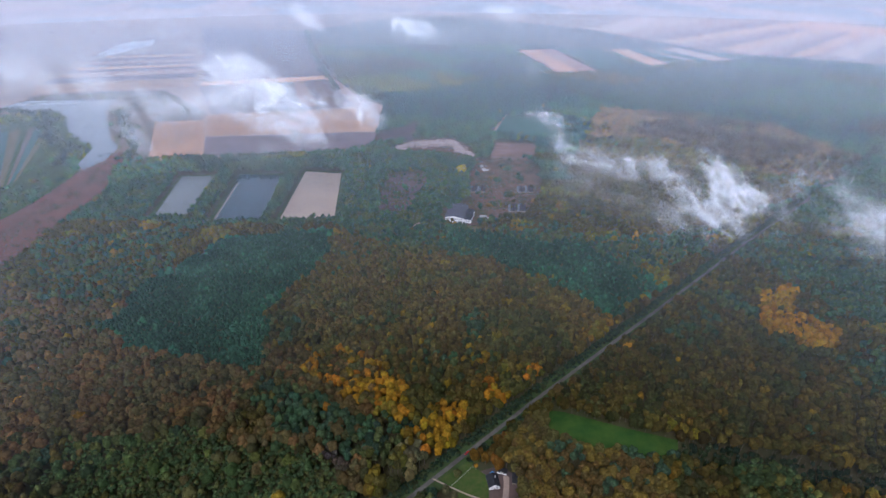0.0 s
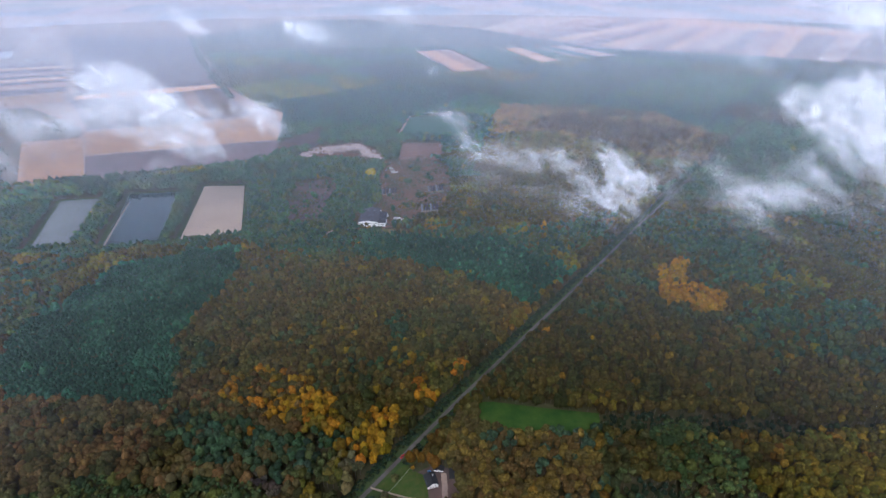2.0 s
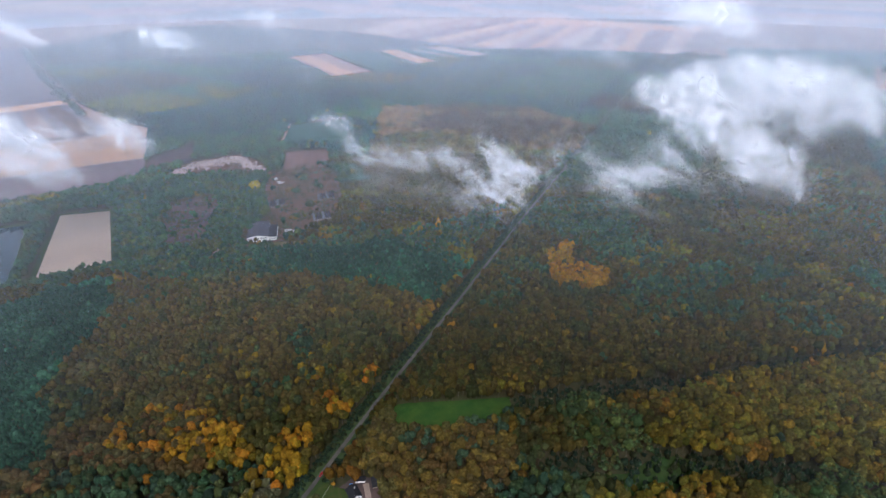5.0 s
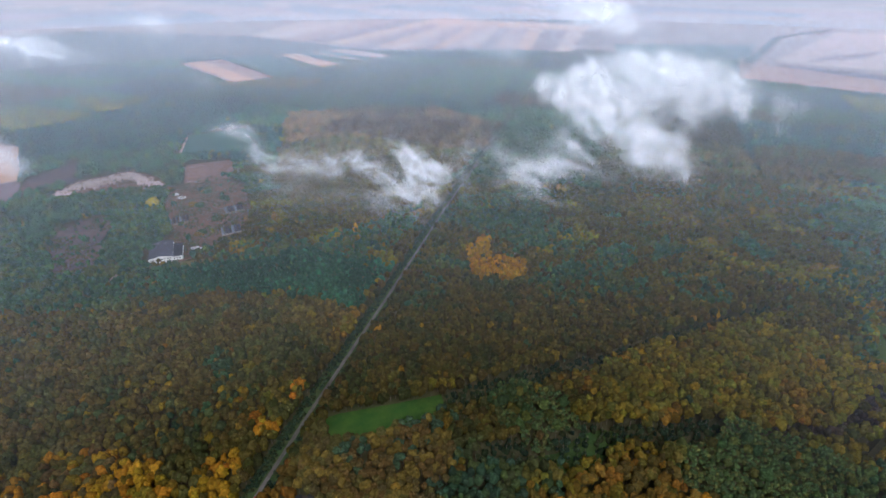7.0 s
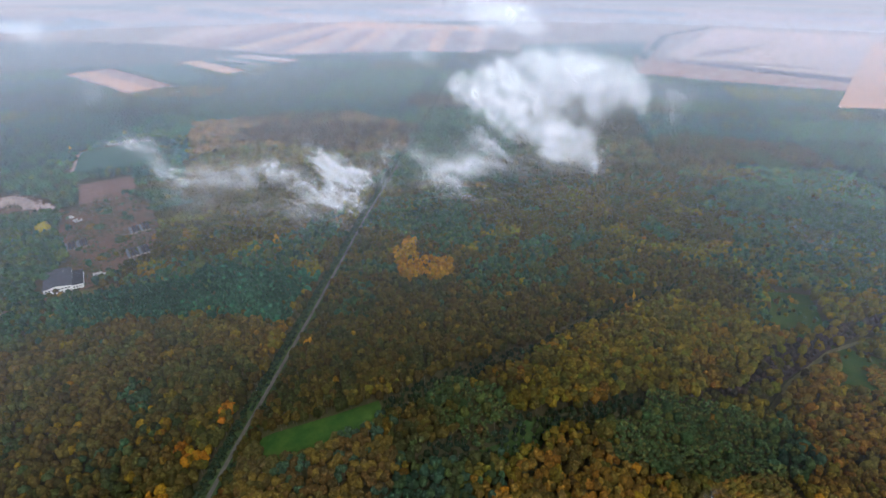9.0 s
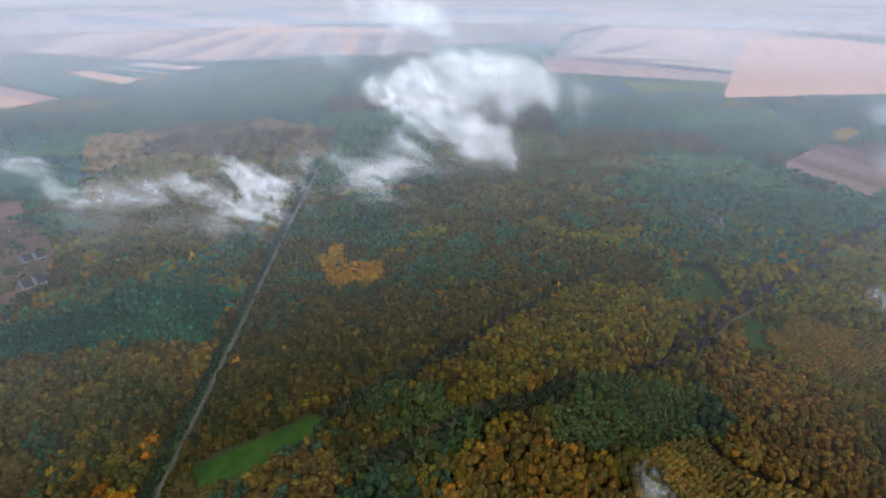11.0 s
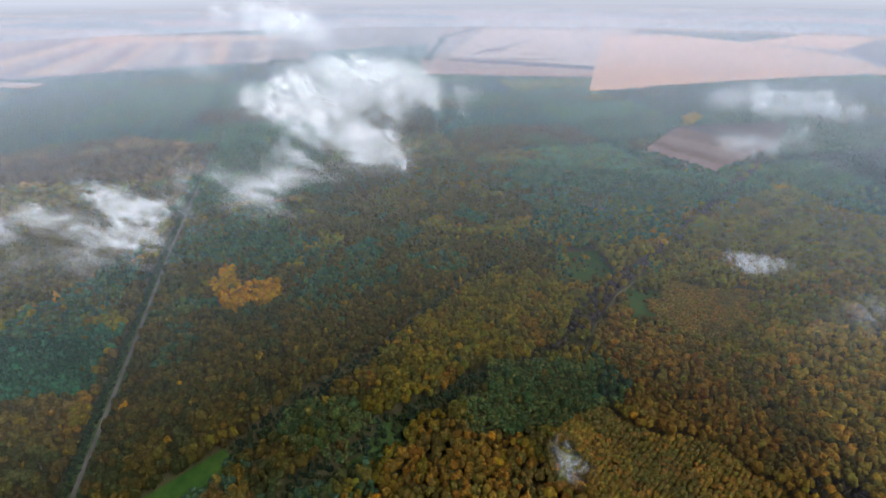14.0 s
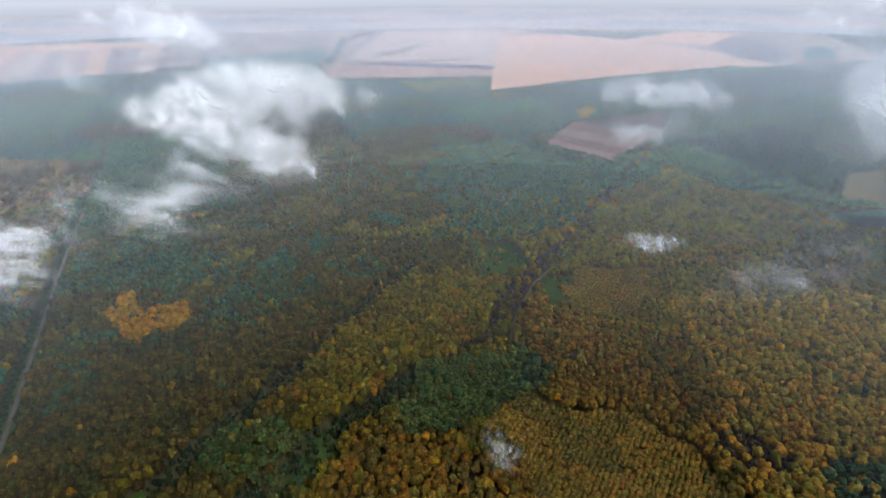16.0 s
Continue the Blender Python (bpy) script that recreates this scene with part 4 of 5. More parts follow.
# ---- clouds ----
def from_density(n, l):
    """A soft envelope, torn into fibres by drawn-out turbulence."""
    at, flow = n.new("ShaderNodeAttribute"), n.new("ShaderNodeAttribute")
    at.attribute_name, flow.attribute_name = "vapour", "flow"
    torn = n.new("ShaderNodeTexNoise")
    torn.inputs["Scale"].default_value, torn.inputs["Detail"].default_value = 0.75, 8.0
    torn.inputs["Roughness"].default_value, torn.inputs["Distortion"].default_value = 0.62, 1.3
    l.new(flow.outputs["Vector"], torn.inputs["Vector"])
    env = at.outputs["Fac"]
    x = math_node(n, l, "ADD", env, math_node(n, l, "MULTIPLY", math_node(n, l, "SUBTRACT", torn.outputs["Fac"], 0.53), 4.4))
    soft = n.new("ShaderNodeMapRange")
    soft.inputs[1].default_value, soft.inputs[2].default_value, soft.inputs[3].default_value, soft.inputs[4].default_value = 0.0, 1.7, 0.0, 0.33
    l.new(x, soft.inputs[0])
    return math_node(n, l, "MULTIPLY", soft.outputs[0], math_node(n, l, "MULTIPLY", env, 2.2, True))


CLOUD = vapour("cloud_vapour", (0.93, 0.95, 0.98), from_density)
CLOUD_SEED = [0]


def cloud(label, lobes):
    """A cloud of soft lobes (x, y, z, radius, density), built of close crumpled layers of vapour."""
    CLOUD_SEED[0] += 7
    seed = CLOUD_SEED[0]
    lb = np.array(lobes, float)
    mid = lb[:, :3].mean(0)
    ahead = np.array([mid[0], mid[1], 0]) / np.hypot(mid[0], mid[1])
    side = np.array([ahead[1], -ahead[0], 0])
    rise = ahead * 0.5 + np.array([0, 0, 0.866])        # the layers lean back like shingles
    face = np.array([0, 0, 0.5]) - ahead * 0.866
    r = np.median(lb[:, 3])
    rel = lb[:, :3] - mid
    du, dn, dz = rel @ side, rel @ face, rel @ rise
    reach = lb[:, 3] * 2.2
    cell, gap = max(0.8, 0.17 * r), 0.36 * r
    us = np.arange((du - reach).min(), (du + reach).max() + cell, cell)
    zs = np.arange((dz - reach).min(), (dz + reach).max() + cell, cell)
    ns = np.arange((dn - reach * 0.7).min(), (dn + reach * 0.7).max() + gap, gap)
    uu, zz = np.meshgrid(us, zs, indexing="ij")
    flat = np.stack([uu.ravel(), np.zeros(uu.size), zz.ravel()], -1)
    verts, faces, dens, flow, base = [], [], [], [], 0
    for k, layer in enumerate(ns):
        p = flat + (0, layer, 0)
        p[:, 1] += (lattice(p / r * 0.9, seed + 1) - 0.5) * gap
        d = np.zeros(len(p))
        for i in range(len(lb)):
            e = ((p[:, 0] - du[i]) ** 2 + (p[:, 1] - dn[i]) ** 2 + (p[:, 2] - dz[i]) ** 2) / lb[i, 3] ** 2
            d += lb[i, 4] * np.exp(-1.0 * e)
        a = np.minimum(d, 0.92).reshape(uu.shape)
        a[0], a[-1], a[:, 0], a[:, -1] = 0, 0, 0, 0
        live = np.maximum.reduce([a[:-1, :-1], a[1:, :-1], a[:-1, 1:], a[1:, 1:]]) > 0.02
        if not live.any():
            continue
        i, j = np.nonzero(live)
        m = len(zs)
        f = np.stack([i * m + j, (i + 1) * m + j, (i + 1) * m + j + 1, i * m + j + 1], -1)
        used, inv = np.unique(f, return_inverse=True)
        q = p[used] / r
        verts.append(mid + p[used, :1] * side + p[used, 1:2] * face + p[used, 2:] * rise)
        flow.append(np.c_[(q[:, 0] * 0.85 - q[:, 2] * 0.53) * 0.8, q[:, 1] * 0.4, (q[:, 0] * 0.53 + q[:, 2] * 0.85) * 1.5] + seed * 3.7)
        dens.append(np.maximum(a.ravel()[used] - 0.02, 0))
        faces.append(inv.reshape(f.shape) + base)
        base += len(used)
    me = array_mesh("cloud", np.concatenate(verts), np.concatenate(faces), CLOUD)
    me.attributes.new("vapour", "FLOAT", "POINT").data.foreach_set("value", np.concatenate(dens).astype(np.float32))
    me.attributes.new("flow", "FLOAT_VECTOR", "POINT").data.foreach_set("vector", np.concatenate(flow).astype(np.float32).ravel())
    return tagged(new("cloud", me), label, "cloud", "low clouds", "stuff")


cloud('broad white cloud with a ragged tail', [(-325, 775, 230, 14.7, 0.88), (-308, 782, 225, 18.1, 1), (-291, 786, 213, 21, 1.19), (-274, 789, 196, 23, 1.25), (-260, 790, 179, 24, 1.31), (-246, 790, 158, 24, 1.25), (-231, 790, 140, 24, 1.19), (-212, 792, 126, 21, 1), (-191, 794, 117, 16.1, 0.75), (-318, 773, 199, 24, 0.62), (-299, 775, 174, 28, 0.62), (-335, 761, 177, 28, 0.44), (-357, 749, 168, 24, 0.38), (-389, 735, 179, 25, 0.31), (-271, 778, 143, 22, 0.62), (-343, 767, 224, 14.6, 0.38)])
cloud('ragged white cloud over the stubble', [(-213, 802, 168, 21, 0.52), (-197, 803, 154, 21, 0.59), (-154, 815, 165, 17.8, 0.52), (-133, 817, 160, 21, 0.78), (-116, 817, 147, 19.8, 0.72), (-103, 815, 133, 12.7, 0.39)])
cloud('faint veil of low mist', [(-435, 704, 159, 18.9, 0.32), (-428, 702, 136, 19.1, 0.36), (-418, 703, 119, 12.9, 0.3), (-441, 706, 182, 17.1, 0.25), (-475, 694, 229, 25, 0.3), (-464, 698, 213, 19.5, 0.25), (-501, 673, 218, 18.8, 0.2), (-527, 655, 229, 20, 0.3), (-534, 652, 243, 20, 0.3)])
cloud('small wispy white cloud', [(-520, 1927, 227, 23, 0.6), (-478, 1935, 197, 31, 0.95), (-439, 1943, 174, 23, 0.6), (-317, 1968, 188, 21, 0.5), (-285, 1970, 157, 26, 0.5), (-879, 1789, 195, 32, 0.4), (-840, 1805, 163, 27, 0.3)])
cloud('small wispy white cloud', [(-169, 1984, 169, 30, 0.8), (-119, 1986, 155, 38, 1.1), (-59, 1988, 140, 34, 1), (16, 1986, 121, 28, 0.55), (167, 1989, 229, 23, 0.6), (217, 1982, 205, 33, 0.85), (263, 1974, 175, 24, 0.6), (268, 1624, 75, 24, 0.5), (277, 1807, 75, 19.0, 0.35)])
cloud('forked ragged cloud over the forest', [(117, 689, 180, 8.4, 0.47), (135, 685, 176, 11.5, 0.62), (153, 679, 168, 11.5, 0.58), (157, 674, 152, 11.6, 0.47), (156, 669, 136, 14.8, 0.43), (174, 662, 128, 17.2, 0.39), (197, 656, 129, 18.8, 0.35), (219, 647, 125, 18.8, 0.35), (240, 638, 120, 18.8, 0.35), (266, 627, 118, 20, 0.33), (287, 616, 113, 20, 0.35), (307, 602, 102, 18.8, 0.39), (283, 625, 133, 7.8, 0.31)])
cloud('bright ragged cloud across the road', [(327, 609, 151, 10.8, 0.6), (334, 600, 137, 14.7, 0.76), (345, 587, 119, 17.8, 0.84), (360, 573, 106, 17.7, 0.8), (372, 562, 98, 14.6, 0.68), (322, 589, 91, 18.8, 0.56), (341, 573, 80, 18.7, 0.64), (353, 551, 75, 15.3, 0.52), (389, 557, 114, 15.2, 0.32), (405, 550, 124, 15.1, 0.28), (413, 551, 143, 10.5, 0.34), (422, 540, 131, 12.0, 0.24), (304, 593, 79, 14.1, 0.28)])
cloud('low grey bank of cloud', [(463, 519, 98, 18.2, 0.3), (482, 503, 101, 19.5, 0.36), (500, 489, 110, 19.2, 0.42), (514, 478, 118, 14.5, 0.38), (518, 467, 104, 14.5, 0.32), (448, 524, 82, 15.3, 0.17), (491, 490, 93, 14.9, 0.21)])
cloud('large white billowing cloud', [(622, 629, 187, 20, 0.9), (641, 608, 183, 24, 1.05), (663, 587, 194, 29, 1.15), (688, 561, 204, 31, 1.2), (718, 524, 212, 31, 1.25), (745, 486, 216, 31, 1.25), (768, 445, 205, 32, 1.2), (785, 409, 190, 28, 1.05), (795, 381, 172, 20, 0.7), (706, 529, 176, 28, 0.95), (736, 487, 175, 28, 0.95), (762, 441, 166, 24, 0.8)])
cloud('lower white lobe of a billowing cloud', [(623, 581, 175, 21, 1.0), (641, 556, 160, 25, 1.15), (659, 529, 146, 28, 1.2), (677, 500, 133, 30, 1.2), (694, 469, 118, 30, 1.15), (708, 440, 102, 26, 1.0), (717, 413, 84, 20, 0.75), (686, 468, 91, 20, 0.7), (721, 434, 132, 20, 0.6)])
cloud('thin trailing end of a cloud', [(597, 571, 75, 26, 0.42), (533, 549, 75, 22, 0.42), (521, 584, 75, 19.3, 0.3), (638, 554, 105, 28, 0.36), (622, 576, 115, 23, 0.3), (793, 344, 190, 20, 0.35), (804, 317, 186, 14.7, 0.33), (538, 648, 96, 21, 0.28), (541, 636, 75, 18.4, 0.25), (649, 529, 81, 26, 0.3), (648, 482, 75, 22, 0.25)])
cloud('white cloud far over the plain', [(1369, 1455, 265, 35, 0.6), (1440, 1384, 258, 43, 0.9), (1500, 1318, 247, 51, 1.15), (1545, 1263, 222, 47, 1.05), (1582, 1213, 190, 38, 0.8), (1616, 1160, 154, 24, 0.5), (1473, 1344, 203, 40, 0.4), (1656, 1114, 224, 39, 0.3)])
cloud('pale scrap of cloud', [(1214, 1175, 170, 24, 0.3), (1099, 1278, 133, 26, 0.55), (1129, 1249, 119, 19.4, 0.45), (1094, 1289, 175, 31, 0.3), (1000, 1360, 155, 20, 0.35), (880, 1431, 93, 20, 0.25), (1045, 1327, 162, 24, 0.25)])
cloud('long white cloud over a clearing', [(1071, -53, 160, 18.7, 0.8), (1070, -84, 164, 20, 1.1), (1068, -119, 168, 20, 1.25), (1062, -155, 160, 22, 1.3), (1057, -188, 165, 21, 1.3), (1050, -224, 165, 20, 1.25), (1041, -255, 154, 15.4, 0.95), (1064, -122, 148, 15.2, 0.8)])
cloud('wisps of mist over a ploughed clearing', [(967, -77, 108, 20, 0.48), (963, -109, 105, 22, 0.5), (960, -140, 108, 18.0, 0.42), (961, -181, 142, 9.7, 0.45), (954, -193, 120, 10.7, 0.35), (975, 49, 135, 15.7, 0.42), (973, 29, 121, 11.5, 0.35), (960, -164, 124, 13.8, 0.3)])
cloud('small white scrap of cloud', [(514, -67, 113, 5.3, 0.6), (510, -82, 109, 8.2, 1.0), (508, -95, 111, 8.1, 1.05), (507, -108, 114, 6.3, 0.7), (507, -119, 118, 4.0, 0.35)])
cloud('small grey scrap of cloud low over the trees', [(223, 29, 109, 4.7, 0.22), (219, 25, 105, 7.2, 0.27), (216, 19, 101, 7.6, 0.25), (216, 13, 100, 6.0, 0.18), (211, 21, 97, 6.6, 0.15)])
cloud('thick white cloud bank', [(903, -394, 184, 15.2, 1), (904, -403, 213, 23, 1.2), (900, -417, 230, 27, 1.3), (891, -422, 184, 29, 1.3), (874, -440, 148, 28, 1.1), (874, -430, 126, 15.1, 0.6), (877, -454, 196, 31, 1.2), (891, -438, 239, 27, 1.1)])
cloud('faint veil of low mist', [(700, 117, 75, 9.2, 0.36), (686, 98, 75, 10.6, 0.36), (677, 79, 75, 8.8, 0.25), (526, -195, 75, 16.6, 0.22), (533, -234, 75, 14.1, 0.28), (524, -244, 75, 8.7, 0.32), (724, 304, 199, 18.5, 0.3), (732, 287, 206, 11.8, 0.4), (719, 300, 171, 10.2, 0.3)])
cloud('white cloud far over the plain', [(2449, -863, 224, 52, 0.6), (2424, -925, 195, 43, 0.6), (2399, -998, 269, 53, 0.6), (2556, 412, 116, 63, 0.42), (2454, 298, 75, 50, 0.32), (2540, 509, 131, 39, 0.42), (2310, 189, 75, 38, 0.2)])
cloud('thin veil of mist round a ragged cloud', [(176, 626, 125, 37, 0.24), (214, 578, 124, 39, 0.25), (252, 522, 125, 37, 0.26), (294, 488, 125, 39, 0.3), (370, 511, 125, 35, 0.24), (411, 475, 125, 34, 0.26), (450, 451, 125, 37, 0.3), (487, 428, 124, 36, 0.3)])
cloud('thin veil of mist over the stubble', [(-413, 775, 157, 51, 0.38), (-461, 757, 194, 44, 0.34), (-505, 730, 207, 47, 0.35), (-543, 706, 227, 41, 0.3), (-173, 859, 146, 47, 0.35), (-290, 798, 125, 49, 0.38), (-374, 803, 193, 43, 0.27)])
cloud('thin veil of mist over far woods', [(942, -87, 125, 49, 0.24), (961, -171, 134, 49, 0.26), (922, -254, 125, 55, 0.16), (889, -401, 133, 47, 0.3), (974, 51, 130, 42, 0.2)])
cloud('thin veil of mist over the autumn wood', [(425, -158, 125, 23, 0.22), (438, -192, 125, 24, 0.26), (458, -236, 131, 24, 0.2), (383, -115, 125, 22, 0.12), (485, -231, 193, 24, 0.14)])


# ---- backdrop: hazy distance painted on a glowing ring ----
bm = bmesh.new()
ring = bmesh.ops.create_cone(bm, segments=96, radius1=4930, radius2=4930, depth=900, cap_ends=False)
for v in bm.verts:
    v.co.z += 420
mat, n, l, b = nodes_of("painted_far_haze")
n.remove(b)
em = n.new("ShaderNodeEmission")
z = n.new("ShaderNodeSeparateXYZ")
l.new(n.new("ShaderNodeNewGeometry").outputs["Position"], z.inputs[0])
# painted fields carry the plain on beyond the rim, narrower towards the horizon
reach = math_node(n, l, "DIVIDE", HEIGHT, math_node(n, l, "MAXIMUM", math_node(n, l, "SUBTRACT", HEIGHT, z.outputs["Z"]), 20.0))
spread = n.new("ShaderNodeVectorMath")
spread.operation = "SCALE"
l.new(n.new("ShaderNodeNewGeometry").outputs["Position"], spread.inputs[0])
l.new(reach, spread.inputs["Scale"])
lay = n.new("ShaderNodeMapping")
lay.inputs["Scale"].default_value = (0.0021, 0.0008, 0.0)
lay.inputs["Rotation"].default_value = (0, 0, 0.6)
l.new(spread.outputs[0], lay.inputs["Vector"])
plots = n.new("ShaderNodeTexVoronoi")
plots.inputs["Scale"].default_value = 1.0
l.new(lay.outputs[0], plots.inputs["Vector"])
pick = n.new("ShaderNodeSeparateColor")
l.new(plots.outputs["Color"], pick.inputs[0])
# haze is part of the glow: field tones pale towards the top
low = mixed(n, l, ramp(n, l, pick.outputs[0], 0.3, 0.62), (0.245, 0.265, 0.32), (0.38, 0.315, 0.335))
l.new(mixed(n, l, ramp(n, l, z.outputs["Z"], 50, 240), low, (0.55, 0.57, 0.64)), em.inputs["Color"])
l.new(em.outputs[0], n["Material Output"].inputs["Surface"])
tagged(part("backdrop", bm, mat), "glowing backdrop ring painted with fields fading into pale haze", "backdrop", kind="structure")

# ---- things ----
def paint(name, base, rough=0.6, metal=0.0, grain=0.8, spread=0.3):
    return plain_material(name, base, rough, metal, grain, spread)


WHITE_WALL = paint("weathered_white_plaster", (0.72, 0.70, 0.66), 0.85)
ROOF_SLATE = paint("grey_slate_roof", (0.062, 0.060, 0.072), 0.85, 0, 0.25)
ROOF_DARK = paint("dark_roofing_felt", (0.028, 0.028, 0.032), 0.85, 0, 0.3)
ROOF_LIGHT = paint("pale_fibre_cement", (0.10, 0.105, 0.115), 0.8, 0, 0.4)
ROOF_RED = paint("red_roof_tiles", (0.28, 0.10, 0.06), 0.8, 0, 0.5)
GLASS = paint("dark_window_glass", (0.02, 0.025, 0.03), 0.1, 0, 0.5)
FRAME = paint("grey_window_frame", (0.35, 0.35, 0.35), 0.6)
WOOD = paint("grey_weathered_wood", (0.22, 0.18, 0.14), 0.9)
CONCRETE = paint("pale_concrete", (0.36, 0.34, 0.32), 0.9, 0, 1.2)
RUBBLE = paint("white_rubble", (0.40, 0.31, 0.28), 0.95, 0, 0.5, 0.5)
RED_PAINT = paint("red_car_paint", (0.45, 0.02, 0.02), 0.25)
BLUE_PLASTIC = paint("blue_plastic", (0.03, 0.18, 0.45), 0.45)
TYRE = paint("black_tyre", (0.02, 0.02, 0.02), 0.9)


def block(bm, x0, y0, z0, x1, y1, z1, bevel=0.0):
    made = bmesh.ops.create_cube(bm, size=1.0, matrix=Matrix.Translation(((x0 + x1) / 2, (y0 + y1) / 2, (z0 + z1) / 2)) @ Matrix.Diagonal((abs(x1 - x0), abs(y1 - y0), abs(z1 - z0), 1)))["verts"]
    if bevel:
        bmesh.ops.bevel(bm, geom=list({e for v in made for e in v.link_edges}), offset=bevel, segments=1, affect="EDGES")


def box_part(name, size, material, parent, label="", bevel=0.05):
    bm = bmesh.new()
    block(bm, *size, bevel=bevel)
    return part(name, bm, material, parent, label)


def root(name, m, label, cat, group=""):
    ob = tagged(new(name), label, cat, group)
    ob.empty_display_size = 0.2
    ob.matrix_world = m
    return ob


def gable(bm, x0, y0, x1, y1, eave, ridge, over=0.5, thick=0.25, along="y"):
    """A pitched roof of two slabs with its ridge along y or x."""
    def at(u, v, z):
        return (u, v, z) if along == "y" else (v, u, z)
    a0, a1, b0, b1 = (x0, x1, y0, y1) if along == "y" else (y0, y1, x0, x1)
    mid = (a0 + a1) / 2
    drop = (ridge - eave) / (mid - a0) * over
    for side in (-1, 1):
        e = mid + side * (mid - a0 + over)
        pts = [at(e, b0 - over, eave - drop), at(mid, b0 - over, ridge), at(mid, b1 + over, ridge), at(e, b1 + over, eave - drop)]
        top = [bm.verts.new((x, y, z + thick)) for x, y, z in pts]
        low = [bm.verts.new(p) for p in pts]
        bm.faces.new(top)
        bm.faces.new(low[::-1])
        for i in range(4):
            bm.faces.new((top[i], low[i], low[(i + 1) % 4], top[(i + 1) % 4]))
    bmesh.ops.recalc_face_normals(bm, faces=bm.faces)


def hollow_walls(bm, x0, y0, x1, y1, z1, t=0.35, gable_to=0.0):
    block(bm, x0, y0, -0.4, x1, y0 + t, z1)
    block(bm, x0, y1 - t, -0.4, x1, y1, z1)
    block(bm, x0, y0 + t, -0.4, x0 + t, y1 - t, z1)
    block(bm, x1 - t, y0 + t, -0.4, x1, y1 - t, z1)
    if gable_to:
        for y in (y0, y1 - t):
            a = [bm.verts.new(p) for p in ((x0, y, z1), (x1, y, z1), ((x0 + x1) / 2, y, gable_to))]
            b = [bm.verts.new(p) for p in ((x0, y + t, z1), (x1, y + t, z1), ((x0 + x1) / 2, y + t, gable_to))]
            bm.faces.new(a)
            bm.faces.new(b[::-1])
            for i in range(3):
                bm.faces.new((a[i], b[i], b[(i + 1) % 3], a[(i + 1) % 3]))


def window_part(parent, x, y, z, w, h, face="y"):
    """A window set 3 cm proud of its wall: a frame and a dark pane."""
    sx, sy = (w / 2, 0.06) if face == "y" else (0.06, w / 2)
    win = box_part("window", (x - sx, y - sy, z, x + sx, y + sy, z + h), FRAME, parent, bevel=0.02)
    px, py = (sx - 0.12, 0.09) if face == "y" else (0.09, sy - 0.12)
    box_part("pane", (x - px, y - py, z + 0.12, x + px, y + py, z + h - 0.12), GLASS, win, bevel=0.0)
    return win


# the long white farm building
hall = root("farm_building", pose(3, 722, 0.6, 0, 0, -11), "two-storey white farm building with a broad slate-grey roof", "building")
bm = bmesh.new()
hollow_walls(bm, 0, 0, 29, 50, 8.2, gable_to=10.8)
part("wall", bm, WHITE_WALL, hall, "weathered white plaster wall")
bm = bmesh.new()
gable(bm, 0, 0, 29, 50, 8.3, 10.9, 0.7)
part("roof", bm, ROOF_SLATE, hall, "broad grey slate roof")
bm = bmesh.new()
hollow_walls(bm, 29.1, 1.5, 41, 42, 6.0)
part("wall", bm, WHITE_WALL, hall, "white wall of the lower annex")
bm = bmesh.new()
block(bm, 29.2, 1.0, 6.05, 41.6, 42.6, 6.45, 0.05)
for i in range(5):
    block(bm, 31 + 0.2 * i, 5 + i * 7, 6.45, 37, 7 + i * 7, 7.2, 0.1)
part("roof", bm, ROOF_DARK, hall, "dark flat annex roof with hatches")
for i in range(8):
    window_part(hall, 2.4 + i * 3.45, -0.02, 4.8, 2.1, 1.8)
for i in range(7):
    if i != 3:
        window_part(hall, 2.6 + i * 3.9, -0.02, 1.1, 2.4, 2.0)
for i in range(3):
    window_part(hall, 31 + i * 3.4, 1.48, 2.2, 2.0, 1.8)
for i in range(6):
    window_part(hall, 41.02, 5 + i * 5.6, 2.4, 2.2, 1.6, "x")
gate = box_part("door", (12.9, -0.12, -0.4, 15.7, 0.02, 3.2), WOOD, hall, "grey wooden gate")
for i in range(4):
    box_part("chimney", (5 + i * 5, 40, 8.0, 5.9 + i * 5, 40.9, 10.8), CONCRETE, hall)

# long jetty in the dark blue pond
jetty = root("jetty", pose(-362, 731, 0.6, 0, 0, 6.3), "long dark wooden jetty along the blue fish pond", "jetty")
box_part("deck", (-1.2, 0, 0.7, 1.2, 156, 0.95), WOOD, jetty, "dark weathered plank deck", 0.03)
for i in range(16):
    for side in (-1.05, 1.05):
        box_part("post", (side - 0.12, 1 + i * 10.1, -0.6, side + 0.12, 1.24 + i * 10.1, 0.72), WOOD, jetty, bevel=0.02)

# rows of low ruined sheds
def shed(x, y, length, turn, roof_mat):
    ob = root("low_shed", pose(x, y, 0.6, 0, 0, turn), "long low shed with a dark sagging roof", "shed", "low sheds in the farmyard")
    bm = bmesh.new()
    hollow_walls(bm, -1.6, 0, 1.6, length, 1.9, 0.25, gable_to=2.9)
    part("wall", bm, WOOD, ob)
    bm = bmesh.new()
    gable(bm, -1.6, 0, 1.6, length, 1.95, 3.0, 0.35, 0.15)
    part("roof", bm, roof_mat, ob, "dark felt roof" if roof_mat is ROOF_DARK else "pale fibre-cement roof")
    return ob


for gx, gy, count in ((47, 840, 6), (132, 838, 6), (108, 757, 6)):
    for i in range(count):
        shed(gx + i * 5.0, gy + random.uniform(-1, 1), random.uniform(24, 29), -7, ROOF_DARK if i % 3 else ROOF_LIGHT)

